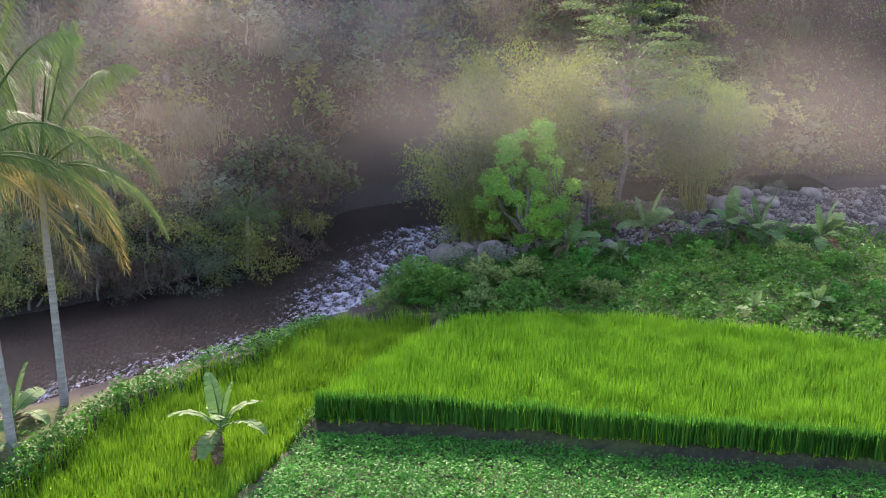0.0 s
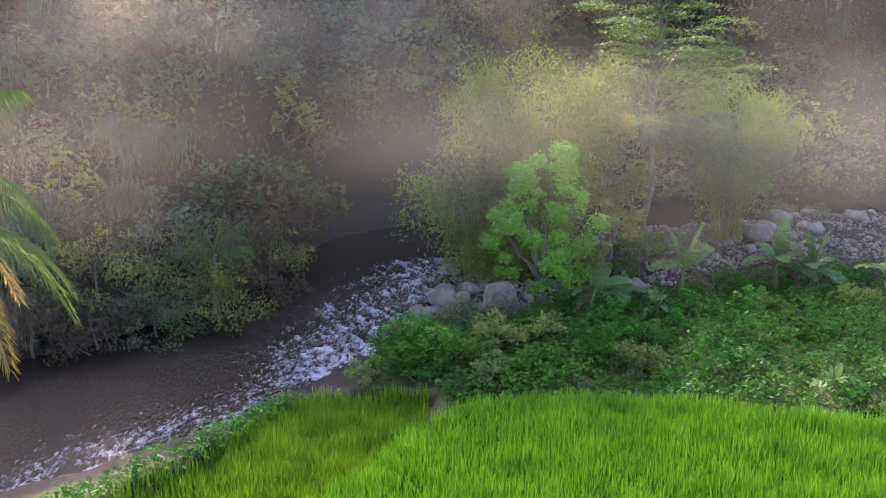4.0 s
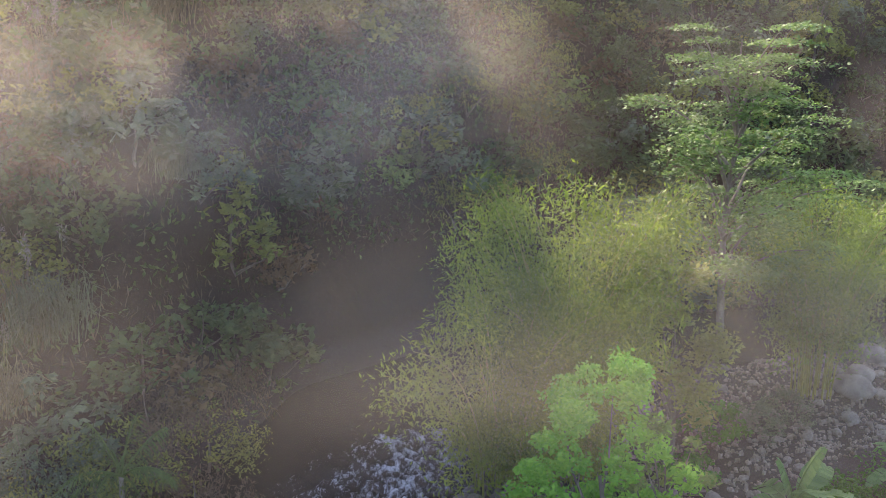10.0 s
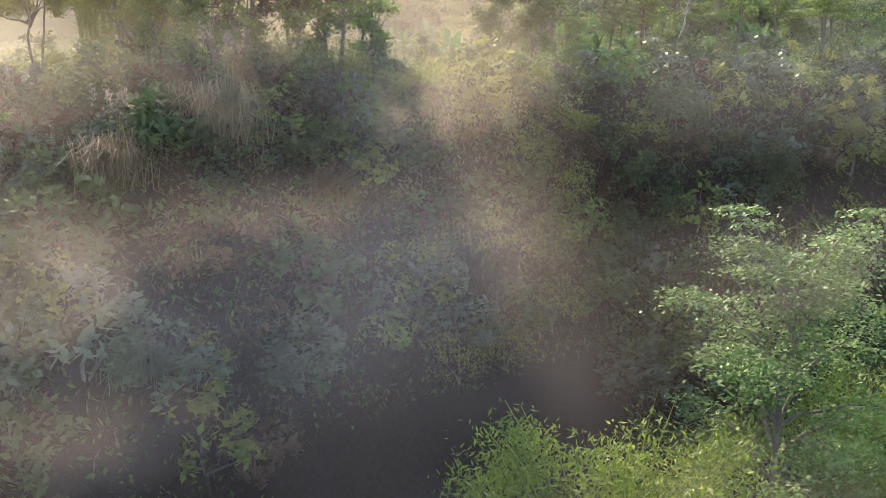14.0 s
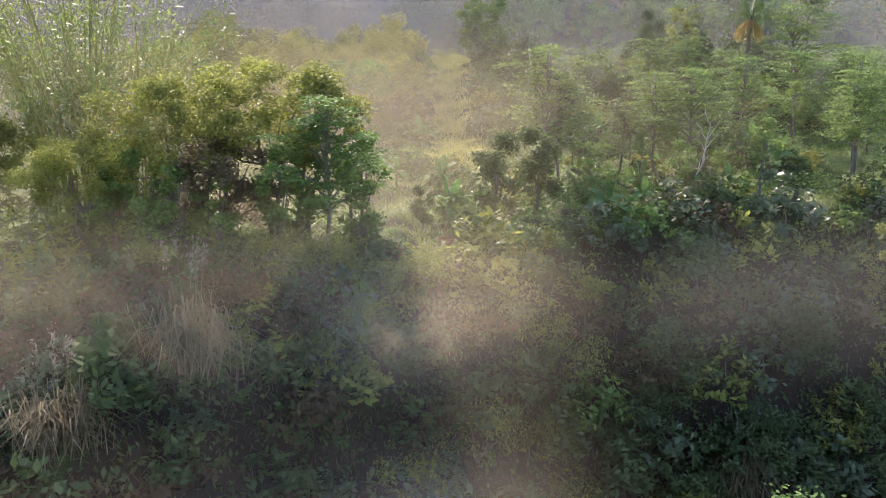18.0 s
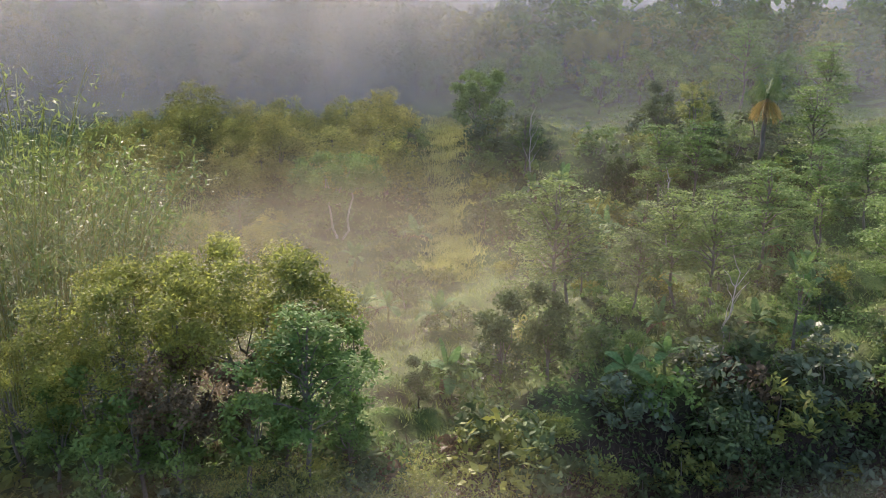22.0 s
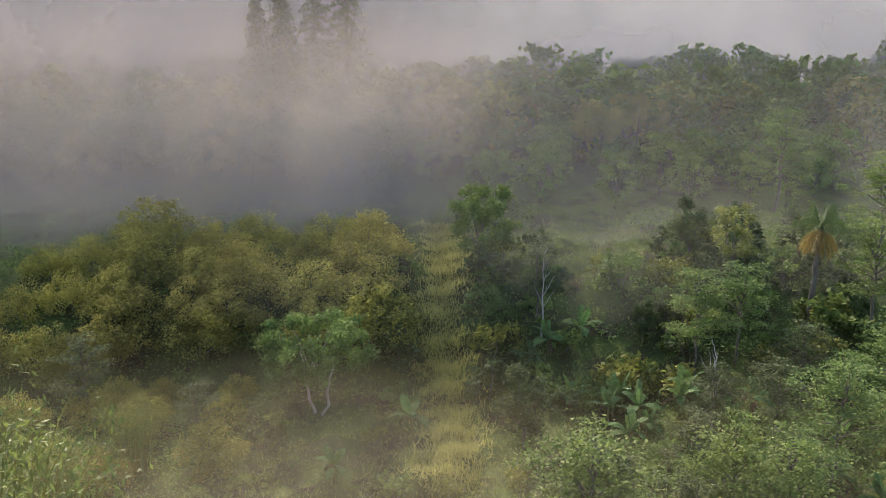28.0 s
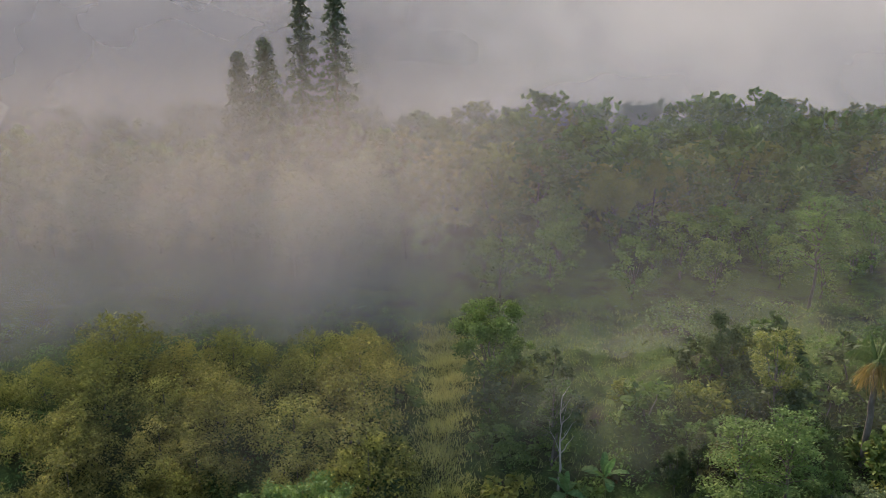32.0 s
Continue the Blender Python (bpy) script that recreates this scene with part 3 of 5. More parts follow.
def bamboo(name, label, seed, tall, wide, culms=22, n=5200, leafmat=BAMBOO, leaf=0.3, bare=0.3, foot=0.9, plumes=12, tuft_size=1.2):
    """A bamboo clump: culms that fan out and arch over, with plumes of narrow hanging leaves."""
    r = np.random.default_rng(seed)
    t = thing(name, label, "bamboo")
    c = []
    for k in range(culms):
        a = r.uniform(0, 2 * np.pi)
        q = math.sqrt(r.random())
        h, out = tall * r.uniform(0.6, 1.0), wide * (0.25 + 0.75 * q)
        s = np.linspace(0, 1, 9)
        p = np.stack([math.cos(a) * (foot * q + out * s ** 2.4), math.sin(a) * (foot * q + out * s ** 2.4), -0.4 + (h + 0.4) * (s - 0.14 * q * s ** 5)], -1)
        part("culm", mesh_of("culm", *tube(p, np.linspace(0.05, 0.012, 9), 5), CULM, True), t)
        m = n // culms
        knot = r.normal(0, 1, (plumes, 3)) * np.array([0.5, 0.5, 0.3]) * wide * 0.36
        spot = bare + (1 - bare) * r.random(plumes) ** 0.75
        g = r.integers(0, plumes, m)
        u = np.clip(spot[g] + r.normal(0, 0.02, m), 0, 1)
        at_c = np.stack([np.interp(u, s, p[:, i]) for i in range(3)], -1)
        tuft = r.normal(0, 1, (m, 3)) * np.array([0.3, 0.3, 0.2]) * tuft_size
        tuft[:, 2] -= 0.8 * np.hypot(tuft[:, 0], tuft[:, 1])
        c.append(at_c + knot[g] * (0.5 + u[:, None] * 0.6) + tuft)
    v, f = leaf_quads(np.concatenate(c), leaf, r, 0.5, 0.28, 0.7)
    part("crown", mesh_of("crown", v, f, leafmat), t)
    return t


def shrub(name, label, seed, tall, wide, leafmat, n=900, leaf=0.2, clumps=9, droop=0.1, category="shrub", aspect=0.5):
    """A bush: a few stems and clumps of leaves down to the ground."""
    r = np.random.default_rng(seed)
    t = thing(name, label, category)
    c, rad = [], []
    for k in range(clumps * 2):
        a, q = k * 2.4 + r.uniform(-0.5, 0.5), math.sqrt((k + 0.3) / clumps / 2)
        c.append((wide * 0.85 * q * math.cos(a), wide * 0.85 * q * math.sin(a), tall * (0.85 - 0.5 * q * q) * r.uniform(0.35, 1.12)))
        rad.append(wide * r.uniform(0.13, 0.32))
    for k in (0, clumps + clumps // 2):
        part("stem", mesh_of("stem", *tube(bend((0, 0, -0.3), c[k], 0, 0.05, 5, r), np.linspace(0.02 * tall + 0.01, 0.008, 5), 5), BARK, True), t)
    p = in_blobs(c, np.minimum(rad, tall * 0.5), n, r, 0.4)
    p[:, 2] = np.maximum(p[:, 2], 0.04)
    v, f = leaf_quads(p, leaf, r, 0.6, aspect, droop)
    part("foliage", mesh_of("foliage", v, f, leafmat), t)
    return t


def blades(base, length, width, r, arch=0.5, lean=0.35, turn=None, plain=False):
    """Arching blades of grass: two quads and a point drawn as quads, each from its base."""
    n = len(base)
    a = r.uniform(0, 2 * np.pi, n) if turn is None else turn
    L = length * r.uniform(0.65, 1.2, n)
    out = np.stack([np.cos(a), np.sin(a), np.zeros(n)], -1)
    side = np.stack([-np.sin(a), np.cos(a), np.zeros(n)], -1) * width / 2
    ln = lean * r.uniform(0.2, 1.0, n)
    mid = base + out * (L * ln * 0.5)[:, None] + np.array([0, 0, 1.0]) * (L * 0.6)[:, None]
    tip = base + out * (L * (ln * 0.8 + arch * ln))[:, None] + np.array([0, 0, 1.0]) * (L * (1.0 - 0.75 * arch * ln * 2).clip(0.2, 1.2))[:, None]
    v = np.stack([base - side, base + side, mid + side * 0.9, mid - side * 0.9, tip + side * 0.15, tip - side * 0.15], 1).reshape(-1, 3)
    k = np.arange(n)[:, None] * 6
    if plain:
        return v.reshape(-1, 6, 3)[:, (0, 1, 4, 5)].reshape(-1, 3), np.arange(4 * n).reshape(-1, 4)
    f = np.concatenate([k + np.array([[0, 1, 2, 3]]), k + np.array([[3, 2, 4, 5]])])
    return v, f


def reeds(name, label, seed, tall, wide, n=900, leafmat=DRY, plumes=6):
    """A clump of tall cane grass with arching blades and feathery plumes."""
    r = np.random.default_rng(seed)
    t = thing(name, label, "reeds")
    b = np.stack([r.normal(0, wide * 0.35, n), r.normal(0, wide * 0.35, n), r.uniform(-0.2, 0.45, n) * tall * 0.6], -1)
    b[:, 2] = np.where(b[:, 2] < 0, -0.15, b[:, 2])
    part("blades", mesh_of("blades", *blades(b, tall * 0.62, 0.04, r, 0.9, 0.65), leafmat), t)
    for k in range(plumes):
        a, q = r.uniform(0, 6.28), r.uniform(0.1, 0.5) * wide
        top = np.array([q * 1.8 * math.cos(a), q * 1.8 * math.sin(a), tall * r.uniform(0.95, 1.2)])
        stem = part("stem", mesh_of("stem", *tube(bend((q * 0.5 * math.cos(a), q * 0.5 * math.sin(a), -0.1), top, 0.1, 0.03, 6, r), np.linspace(0.016, 0.008, 6), 4), STEM, True), t)
        pc = top + r.normal(0, 1, (40, 3)) * np.array([0.07, 0.07, 0.25])
        part("plume", mesh_of("plume", *leaf_quads(pc, 0.16, r, 0.2, 0.25, 0.8), PLUME), stem)
    return t


def frond_mesh(seed, length, leafmat, rise, droop, width=0.75, n=72):
    """A feather frond: a midrib that arches over, with a row of hanging leaflets on each side."""
    r = np.random.default_rng(seed)
    s = np.linspace(0, 1, 12)
    rib = np.stack([s - 0.13 * s ** 3, 0 * s, rise * s - droop * s ** 2], -1)
    rib *= length / np.linalg.norm(np.diff(rib, axis=0), axis=1).sum()
    pieces = [tube(rib, np.linspace(0.045, 0.008, 12), 5)]
    u = np.repeat(np.linspace(0.14, 0.99, n), 2)
    sgn = np.tile([1.0, -1.0], n)
    base = np.stack([np.interp(u, s, rib[:, k]) for k in range(3)], -1)
    L = width * (0.35 + 0.9 * np.sin(np.pi * (u * 0.85 + 0.12))) * r.uniform(0.8, 1.15, len(u))
    d = np.stack([0.55 + 0.25 * r.random(len(u)), sgn * r.uniform(0.55, 0.95, len(u)), -r.uniform(0.25, 0.85, len(u))], -1)
    d /= np.linalg.norm(d, axis=1)[:, None]
    w = np.stack([np.ones(len(u)), 0 * u, np.zeros(len(u))], -1) * 0.012
    mid, tip = base + d * (L * 0.5)[:, None], base + d * L[:, None] - np.array([0, 0, 0.4]) * L[:, None]
    v = np.stack([base - w, base + w, mid + w, mid - w, tip + w * 0.2, tip - w * 0.2], 1).reshape(-1, 3)
    k = np.arange(len(u))[:, None] * 6
    pieces.append((v, np.concatenate([k + np.array([[0, 1, 2, 3]]), k + np.array([[3, 2, 4, 5]])])))
    return mesh_of("frond", *joined(pieces), leafmat)


def coconut_palm(label, seed, tall, lean, m, fronds=27, length=4.2, radius=0.14):
    r = np.random.default_rng(seed)
    t = thing("coconut_palm", label, "palm tree", m=m)
    s = np.linspace(0, 1, 40)
    p = np.stack([lean[0] * s ** 1.5, lean[1] * s ** 1.5, -0.4 + (tall + 0.4) * s], -1)
    rad = radius * (1 + 0.7 * np.exp(-s * 14)) * (1 - 0.35 * s) * (1 + 0.05 * (np.arange(40) % 2))
    part("trunk", mesh_of("trunk", *tube(p, rad, 10), PALM_BARK), t)
    kinds = [frond_mesh(seed + k, length, FROND, *rd, 0.62) for k, rd in enumerate([(4.2, 1.3), (2.2, 1.3), (1.1, 1.15), (0.45, 0.95)])]
    kinds.append(frond_mesh(seed + 9, length * 0.95, OLDFROND, 0.1, 0.8, 0.6))
    for k in range(fronds):
        kind = min(4, int(5 * (k + 0.5) / fronds))
        part("frond", kinds[kind], t, "yellowing old frond" if kind == 4 else "", pose(*p[-1], r.uniform(-14, 14), 0, k * 137.5 + r.uniform(-12, 12)))
    for k in range(7):
        a = k * 0.9
        nut = bmesh.new()
        bmesh.ops.create_icosphere(nut, subdivisions=1, radius=0.13)
        me = bpy.data.meshes.new("coconut")
        nut.to_mesh(me)
        nut.free()
        me.materials.append(STEM)
        part("coconut", me, t, "", pose(p[-1][0] + 0.28 * math.cos(a), p[-1][1] + 0.28 * math.sin(a), p[-1][2] - 0.25 - 0.1 * (k % 2)))
    return t


def banana_leaf_mesh(seed, length, width, rise, droop, mat=BANANA, torn=0.5):
    """A broad blade on a midrib, folded along it and torn into strips at the edge."""
    r = np.random.default_rng(seed)
    n = 15
    s = np.linspace(0, 1, n)
    ang = np.radians(rise - droop * s ** 1.3)
    step = length / (n - 1)
    rib = np.concatenate([[[0, 0, 0]], np.cumsum(np.stack([np.cos(ang), 0 * s, np.sin(ang)], -1)[:-1] * step, 0)])
    pieces = [tube(rib, np.linspace(0.035, 0.008, n), 5)]
    half = width / 2 * np.where(s < 0.16, 0.06, np.sin(np.pi * np.clip((s - 0.12) / 0.9, 0, 1)) ** 0.55)
    for sg in (1, -1):
        for k in range(2, n - 1):
            a, b = rib[k], rib[k + 1]
            fall = r.uniform(0.0, 0.75) * torn
            gap = 0.12 * r.random() * torn
            o0, o1 = half[k], half[k + 1] if k + 2 < n else half[k] * 0.4
            b2 = a * gap + b * (1 - gap)
            v = np.array([a, b, b2 + [0.08, sg * o1, 0.25 * o1 - fall * o1], a + [0.08, sg * o0, 0.25 * o0 - fall * o0]])
            pieces.append((v, np.array([[0, 1, 2, 3]])))
    return mesh_of("leaf", *joined(pieces), mat)


BAN_LEAF = [banana_leaf_mesh(k, 1.7, 0.62, rs, dr) for k, (rs, dr) in enumerate([(84, 25), (66, 70), (52, 85), (38, 90), (20, 85)])]
BAN_DRY = banana_leaf_mesh(11, 1.3, 0.4, 10, 95, RUST, 0.9)


def banana(label, seed, tall, m, leaves=8, dry=2):
    r = np.random.default_rng(seed)
    t = thing("banana_plant", label, "banana plant", "banana plants", m=m)
    p = bend((0, 0, -0.3), (0.1 * r.normal(), 0.1 * r.normal(), tall * 0.5), 0, 0.02, 6, r)
    part("stem", mesh_of("stem", *tube(p, np.linspace(0.13, 0.06, 6) * tall / 2.4, 8), STEM, True), t)
    k = tall / 2.6
    for q in range(leaves):
        me = BAN_LEAF[min(4, int(5 * (q + 0.3) / leaves))]
        part("leaf", me, t, "", pose(*p[-1], r.uniform(-20, 20), 0, q * 137 + r.uniform(-25, 25)) @ Matrix.Scale(k * r.uniform(0.85, 1.1), 4))
    for q in range(dry):
        part("leaf", BAN_DRY, t, "withered brown leaf", pose(*(p[-1] - [0, 0, 0.1]), 0, 0, r.uniform(0, 360)) @ Matrix.Scale(k, 4))
    return t


def boulder_mesh(seed, flat=0.7, cuts=3):
    r = np.random.default_rng(seed)
    bm = bmesh.new()
    bmesh.ops.create_icosphere(bm, subdivisions=cuts, radius=1.0)
    off = r.uniform(-50, 50, 3)
    planes = [(Vector(r.normal(0, 1, 3)).normalized(), r.uniform(0.62, 0.9)) for _ in range(9)]
    for v in bm.verts:
        d = v.co.normalized()
        k = 1.0 + 0.25 * noise.noise(d * 1.3 + Vector(off)) + 0.05 * noise.noise(d * 5 + Vector(off))
        for nrm, lim in planes:
            q = d.dot(nrm) * k
            if q > lim:
                k *= 0.25 + 0.75 * lim / q
        v.co = d * k
        v.co.z *= flat
    me = bpy.data.meshes.new("boulder")
    bm.to_mesh(me)
    bm.free()
    me.polygons.foreach_set("use_smooth", np.ones(len(me.polygons), bool))
    me.materials.append(STONE)
    return me


STONES = [boulder_mesh(60 + k, f, 2) for k, f in enumerate((0.62, 0.7, 0.8, 0.55, 0.66))]
ROCKS = [boulder_mesh(40 + k, f, 3) for k, f in enumerate((0.62, 0.7, 0.8, 0.55, 0.66))]


def boulder(x, y, s, z=None, k=0, turn=0.0, label="rounded grey river boulder on the gravel"):
    ob = new("boulder", (ROCKS if s > 0.38 else STONES)[k % 5])
    ob.matrix_basis = pose(x, y, (gz(x, y) if z is None else z) + 0.25 * s, 0, 0, turn) @ Matrix.Diagonal((s, s * 0.85, s, 1))
    return tagged(ob, label, "boulder", "river boulders")


def scatter(poly, n, r, margin=0.0):
    """n random places inside a polygon."""
    p = np.array(poly)
    out = np.zeros((0, 2))
    while len(out) < n:
        q = r.uniform(p.min(0), p.max(0), (n * 2, 2))
        out = np.concatenate([out, q[inside(poly, q[:, 0], q[:, 1]) > margin]])
    return out[:n]


def on_ground(xy, dz=0.0):
    return np.stack([xy[:, 0], xy[:, 1], height(xy[:, 0], xy[:, 1]) + dz], -1)


def stuff(name, label, category, pieces, mat):
    return tagged(new(name, mesh_of(name, *joined(pieces), mat)), label, category, kind="stuff")


# ---- fields ----
r1 = np.random.default_rng(101)


def rice(label, poly, n, tall, clip=None):
    p = scatter(poly, n, r1, -0.22)
    if clip:
        p = p[p[:, 0] < clip]
    p = p[np.abs(p[:, 0] - 10.9 - 0.22 * (p[:, 1] - 24)) > 0.09]
    b = np.repeat(on_ground(p, -0.03), 4, 0)
    b[:, :2] += r1.normal(0, 0.05, (len(b), 2))
    return stuff("rice", label, "rice", [blades(b, tall * (1 + 0.1 * wave_noise(b[:, 0], b[:, 1], 2.6, 31)), 0.052, r1, 0.3, 0.36, None, True)], RICE)


rice("bright green young rice standing thick on the upper terrace", UPPER, 25000, 0.72)
rice("bright green young rice standing on the lower riverside terrace", LEFT, 15000, 0.66)
pc = scatter(LOWER, 24000, r1, 0.1)
pc = pc[(pc[:, 1] > 20.0) & (pc[:, 0] < 15)]
pc = np.repeat(on_ground(pc, 0.04), 5, 0)
pc += r1.normal(0, 1, pc.shape) * np.array([0.08, 0.08, 0.05])
pc[:, 2] += r1.random(len(pc)) * 0.24 * (0.7 + 0.4 * wave_noise(pc[:, 0], pc[:, 1], 1.5, 33))
stuff("crop", "low leafy dark green crop in a flat field", "crop", [leaf_quads(pc, 0.1, r1, 0.9, 0.5)], CROP)

# weeds on the bank between the fields and the river bed
BANK = [(0.6, 35.4), (6.9, 35.3), (15.7, 32.3), (30, 28.5), (32, 50), (24, 56), (17, 55.5), (11, 51.5), (6, 49.5), (2.6, 47.2), (0.2, 45.4), (-2.2, 42.5), (-1.6, 39)]
pb = scatter(BANK, 10500, r1)
tall = 0.2 + 0.75 * smooth01(wave_noise(pb[:, 0], pb[:, 1], 3.2, 35) * 0.7 + 0.45)
pb = np.repeat(on_ground(pb), 7, 0)
tall = np.repeat(tall, 7)
pb += r1.normal(0, 1, pb.shape) * np.array([0.16, 0.16, 0.02])
pb[:, 2] += tall * r1.random(len(pb)) ** 0.6
stuff("weeds", "dense low green weeds on the bank beside the river bed", "weeds", [leaf_quads(pb, 0.19, r1, 0.7, 0.42)], WEED)
edge = np.concatenate([np.linspace(a, b, 40) for a, b in zip(LEFT[4:10], LEFT[5:11])]) + r1.normal(0, 0.25, (240, 2)) + np.array([-0.35, 0.5])
eb = np.repeat(on_ground(edge), 24, 0)
eb += r1.normal(0, 1, eb.shape) * np.array([0.2, 0.2, 0.05])
eb[:, 2] += r1.random(len(eb)) * 0.55
stuff("weeds", "green weeds along the edge of the riverside terrace", "weeds", [leaf_quads(eb, 0.17, r1, 0.7, 0.4)], WEED)
verge = np.concatenate([np.linspace(a, b, 30) for a, b in zip(UPPER[-3:] + UPPER[:1], UPPER[-2:] + UPPER[:1] + [(-5.6, 22.5)])]) + r1.normal(0, 0.16, (120, 2)) + np.array([-0.3, 0.0])
vb = np.repeat(on_ground(verge), 10, 0) + r1.normal(0, 0.1, (1200, 3)) * np.array([1, 1, 0])
stuff("verge_grass", "short grass on the earth path between the terraces", "grass", [blades(vb, 0.28, 0.03, r1, 0.6, 0.7)], WEED)

# dark blades along the terrace front stand in for its shaded side
face = np.concatenate([np.linspace(a, b, 420) for a, b in zip(UPPER[:4], UPPER[1:5])])
face = np.stack([face[:, 0], face[:, 1] - 0.12], -1)
fb = np.repeat(on_ground(face, 0.02), 7, 0) + r1.normal(0, 1, (7 * len(face), 3)) * np.array([0.04, 0.1, 0.03])
stuff("verge_grass", "dark green grass added for the shaded front of the terrace", "grass", [blades(fb, 0.72, 0.045, r1, 0.25, 0.16)], WEED)

# meadow grass and undergrowth on the upland
pm = np.stack([r1.uniform(-32, 46, 26000), r1.uniform(72, 142, 26000)], -1)
keep = height(pm[:, 0], pm[:, 1]) > 15.5
pm = pm[keep]
cover = wave_noise(pm[:, 0], pm[:, 1], 9, 41) + 0.5 * wave_noise(pm[:, 0], pm[:, 1], 3, 42)
clear = np.exp(-((pm[:, 0] - 2 - 0.02 * (pm[:, 1] - 105)) / 2.2) ** 2) * (pm[:, 1] > 98) + np.exp(-(((pm[:, 0] + 1) / 7) ** 2 + ((pm[:, 1] - 96) / 15) ** 2)) + np.exp(-(((pm[:, 0] - 13) / 8) ** 2 + ((pm[:, 1] - 132) / 8) ** 2))
low = pm[(cover < 0.1) | (clear > 0.4)]
lb = np.repeat(on_ground(low), 4, 0)
lb[:, :2] += r1.normal(0, 0.2, (len(lb), 2))
stuff("meadow_grass", "yellow-green tussocky grass of the upland clearing", "grass", [blades(lb, 0.4, 0.06, r1, 0.6, 0.8, None, True)], GRASS)
strip = np.stack([r1.normal(0, 0.95, 6400), r1.uniform(103, 138, 6400)], -1)
strip[:, 0] += 1.5 + 0.035 * (strip[:, 1] - 105) + 0.4 * np.sin(strip[:, 1] * 0.3)
stuff("path_grass", "sunlit yellow-green grass on a straight upland track", "grass", [blades(np.repeat(on_ground(strip), 3, 0) + r1.normal(0, 0.12, (19200, 3)) * np.array([1, 1, 0]), 0.55, 0.06, r1, 0.6, 0.8, None, True)], STRAW)
hi = pm[(cover >= 0.1) & (clear <= 0.4)]
ht = 0.4 + 0.8 * smooth01(cover[(cover >= 0.1) & (clear <= 0.4)])
hb = np.repeat(on_ground(hi), 6, 0)
hb += r1.normal(0, 1, hb.shape) * np.array([0.3, 0.3, 0.05])
hb[:, 2] += np.repeat(ht, 6) * r1.random(len(hb)) ** 0.7
stuff("undergrowth", "tangled green undergrowth between the upland trees", "undergrowth", [leaf_quads(hb, 0.26, r1, 0.7, 0.45)], GREEN)

# creepers and grass that cover the gorge sides
ps = np.stack([r1.uniform(-34, 40, 52000), r1.uniform(40, 90, 52000)], -1)
e_, s_ = to_river(ps[:, 0], ps[:, 1])
h_ = height(ps[:, 0], ps[:, 1])
ps = ps[(s_ < 0) & (e_ > 0.4) & (h_ < 18.5) & ~((ps[:, 0] > -7.5) & (ps[:, 0] < 9) & (h_ < 6))]
pw = np.stack([r1.uniform(-11, 14, 12000), r1.uniform(63, 79, 12000)], -1)
pw = pw[(to_river(pw[:, 0], pw[:, 1])[0] > 0.4) & (to_river(pw[:, 0], pw[:, 1])[1] < 0) & (height(pw[:, 0], pw[:, 1]) > 6)]
ps = np.concatenate([ps, pw])[np.random.default_rng(5).permutation(len(ps) + len(pw))]
sb = np.repeat(on_ground(ps, 0.1), 5, 0)
sb += r1.normal(0, 0.3, sb.shape)
half = len(sb) // 2
stuff("hanging_grass", "dry brown grass hanging on the steep gorge side", "grass", [leaf_quads(sb[:half], 0.45, r1, 0.1, 0.14, 1.2)], HANGING)
stuff("creepers", "dark green creepers on the steep gorge side", "creepers", [leaf_quads(sb[half:], 0.32, r1, 0.3, 0.5, 0.5)], DEEP)

# ---- palms and bananas by the terraces ----
coconut_palm("tall coconut palm with a pale ringed trunk beside the rice", 60, 9.3, (-0.35, 0.0), pose(-12.2, 24.6, 1.2), length=4.9)
coconut_palm("coconut palm with yellowing fronds beside the riverside terrace", 70, 8.4, (0.0, 0.0), pose(-12.2, 28.3, 1.2), length=4.7)
banana("banana plant with a withered leaf standing in the rice", 80, 2.5, pose(-6.55, 25.3, 1.38))
banana("banana plant under the coconut palms", 81, 2.6, pose(-13.0, 26.2, 1.2))
banana("banana plant under the coconut palms", 82, 2.0, pose(-12.9, 23.4, 1.2))
for k, (x, y, h) in enumerate([(10.6, 48.8, 3.4), (15.8, 51.0, 3.2), (5.9, 45.0, 2.4), (17.2, 50.0, 3.0), (7.6, 46.8, 1.8), (19.5, 47.5, 3.0), (12.6, 36.2, 1.2), (15.3, 36.9, 1.4), (8.6, 44.3, 1.5)]):
    banana("banana plant with broad split leaves among the weeds", 90 + k, h, at(x, y, 1, k * 70), 7 + k % 3)

# ---- trees of the river bed ----
broad_tree("lime_tree", "young tree with a loose bright lime-green crown", 1, 7.7, 2.5, 1.0, LIME, 9500, 0.19, BARK, 64, spread=0.9, puff=0.55).matrix_basis = at(4.1, 45.7)
broad_tree("slim_tree", "slim dark-stemmed young tree with sparse leaves", 2, 6.2, 1.2, 2.0, GREEN, 1000, 0.2, BARK, 14, spread=0.9, puff=0.8).matrix_basis = at(5.95, 45.4)
bamboo("bamboo_clump", "tall yellow-green bamboo clump at the river's edge", 3, 13.2, 3.0, 36, 46000, leaf=0.25, bare=0.12, foot=1.3, plumes=11, tuft_size=1.7).matrix_basis = at(4.6, 54.6)
bamboo("bamboo_clump", "lower leaning bamboo with pale green plumes", 4, 9.6, 3.6, 26, 28000, leaf=0.24, bare=0.15, foot=1.0, plumes=10, tuft_size=1.6).matrix_basis = at(2.0, 53.4)
broad_tree("mottled_tree", "small tree with mottled olive and rusty leaves", 5, 9.0, 2.4, 1.2, OLIVE, 5600, 0.22, BARK, 18).matrix_basis = at(8.6, 55.2)
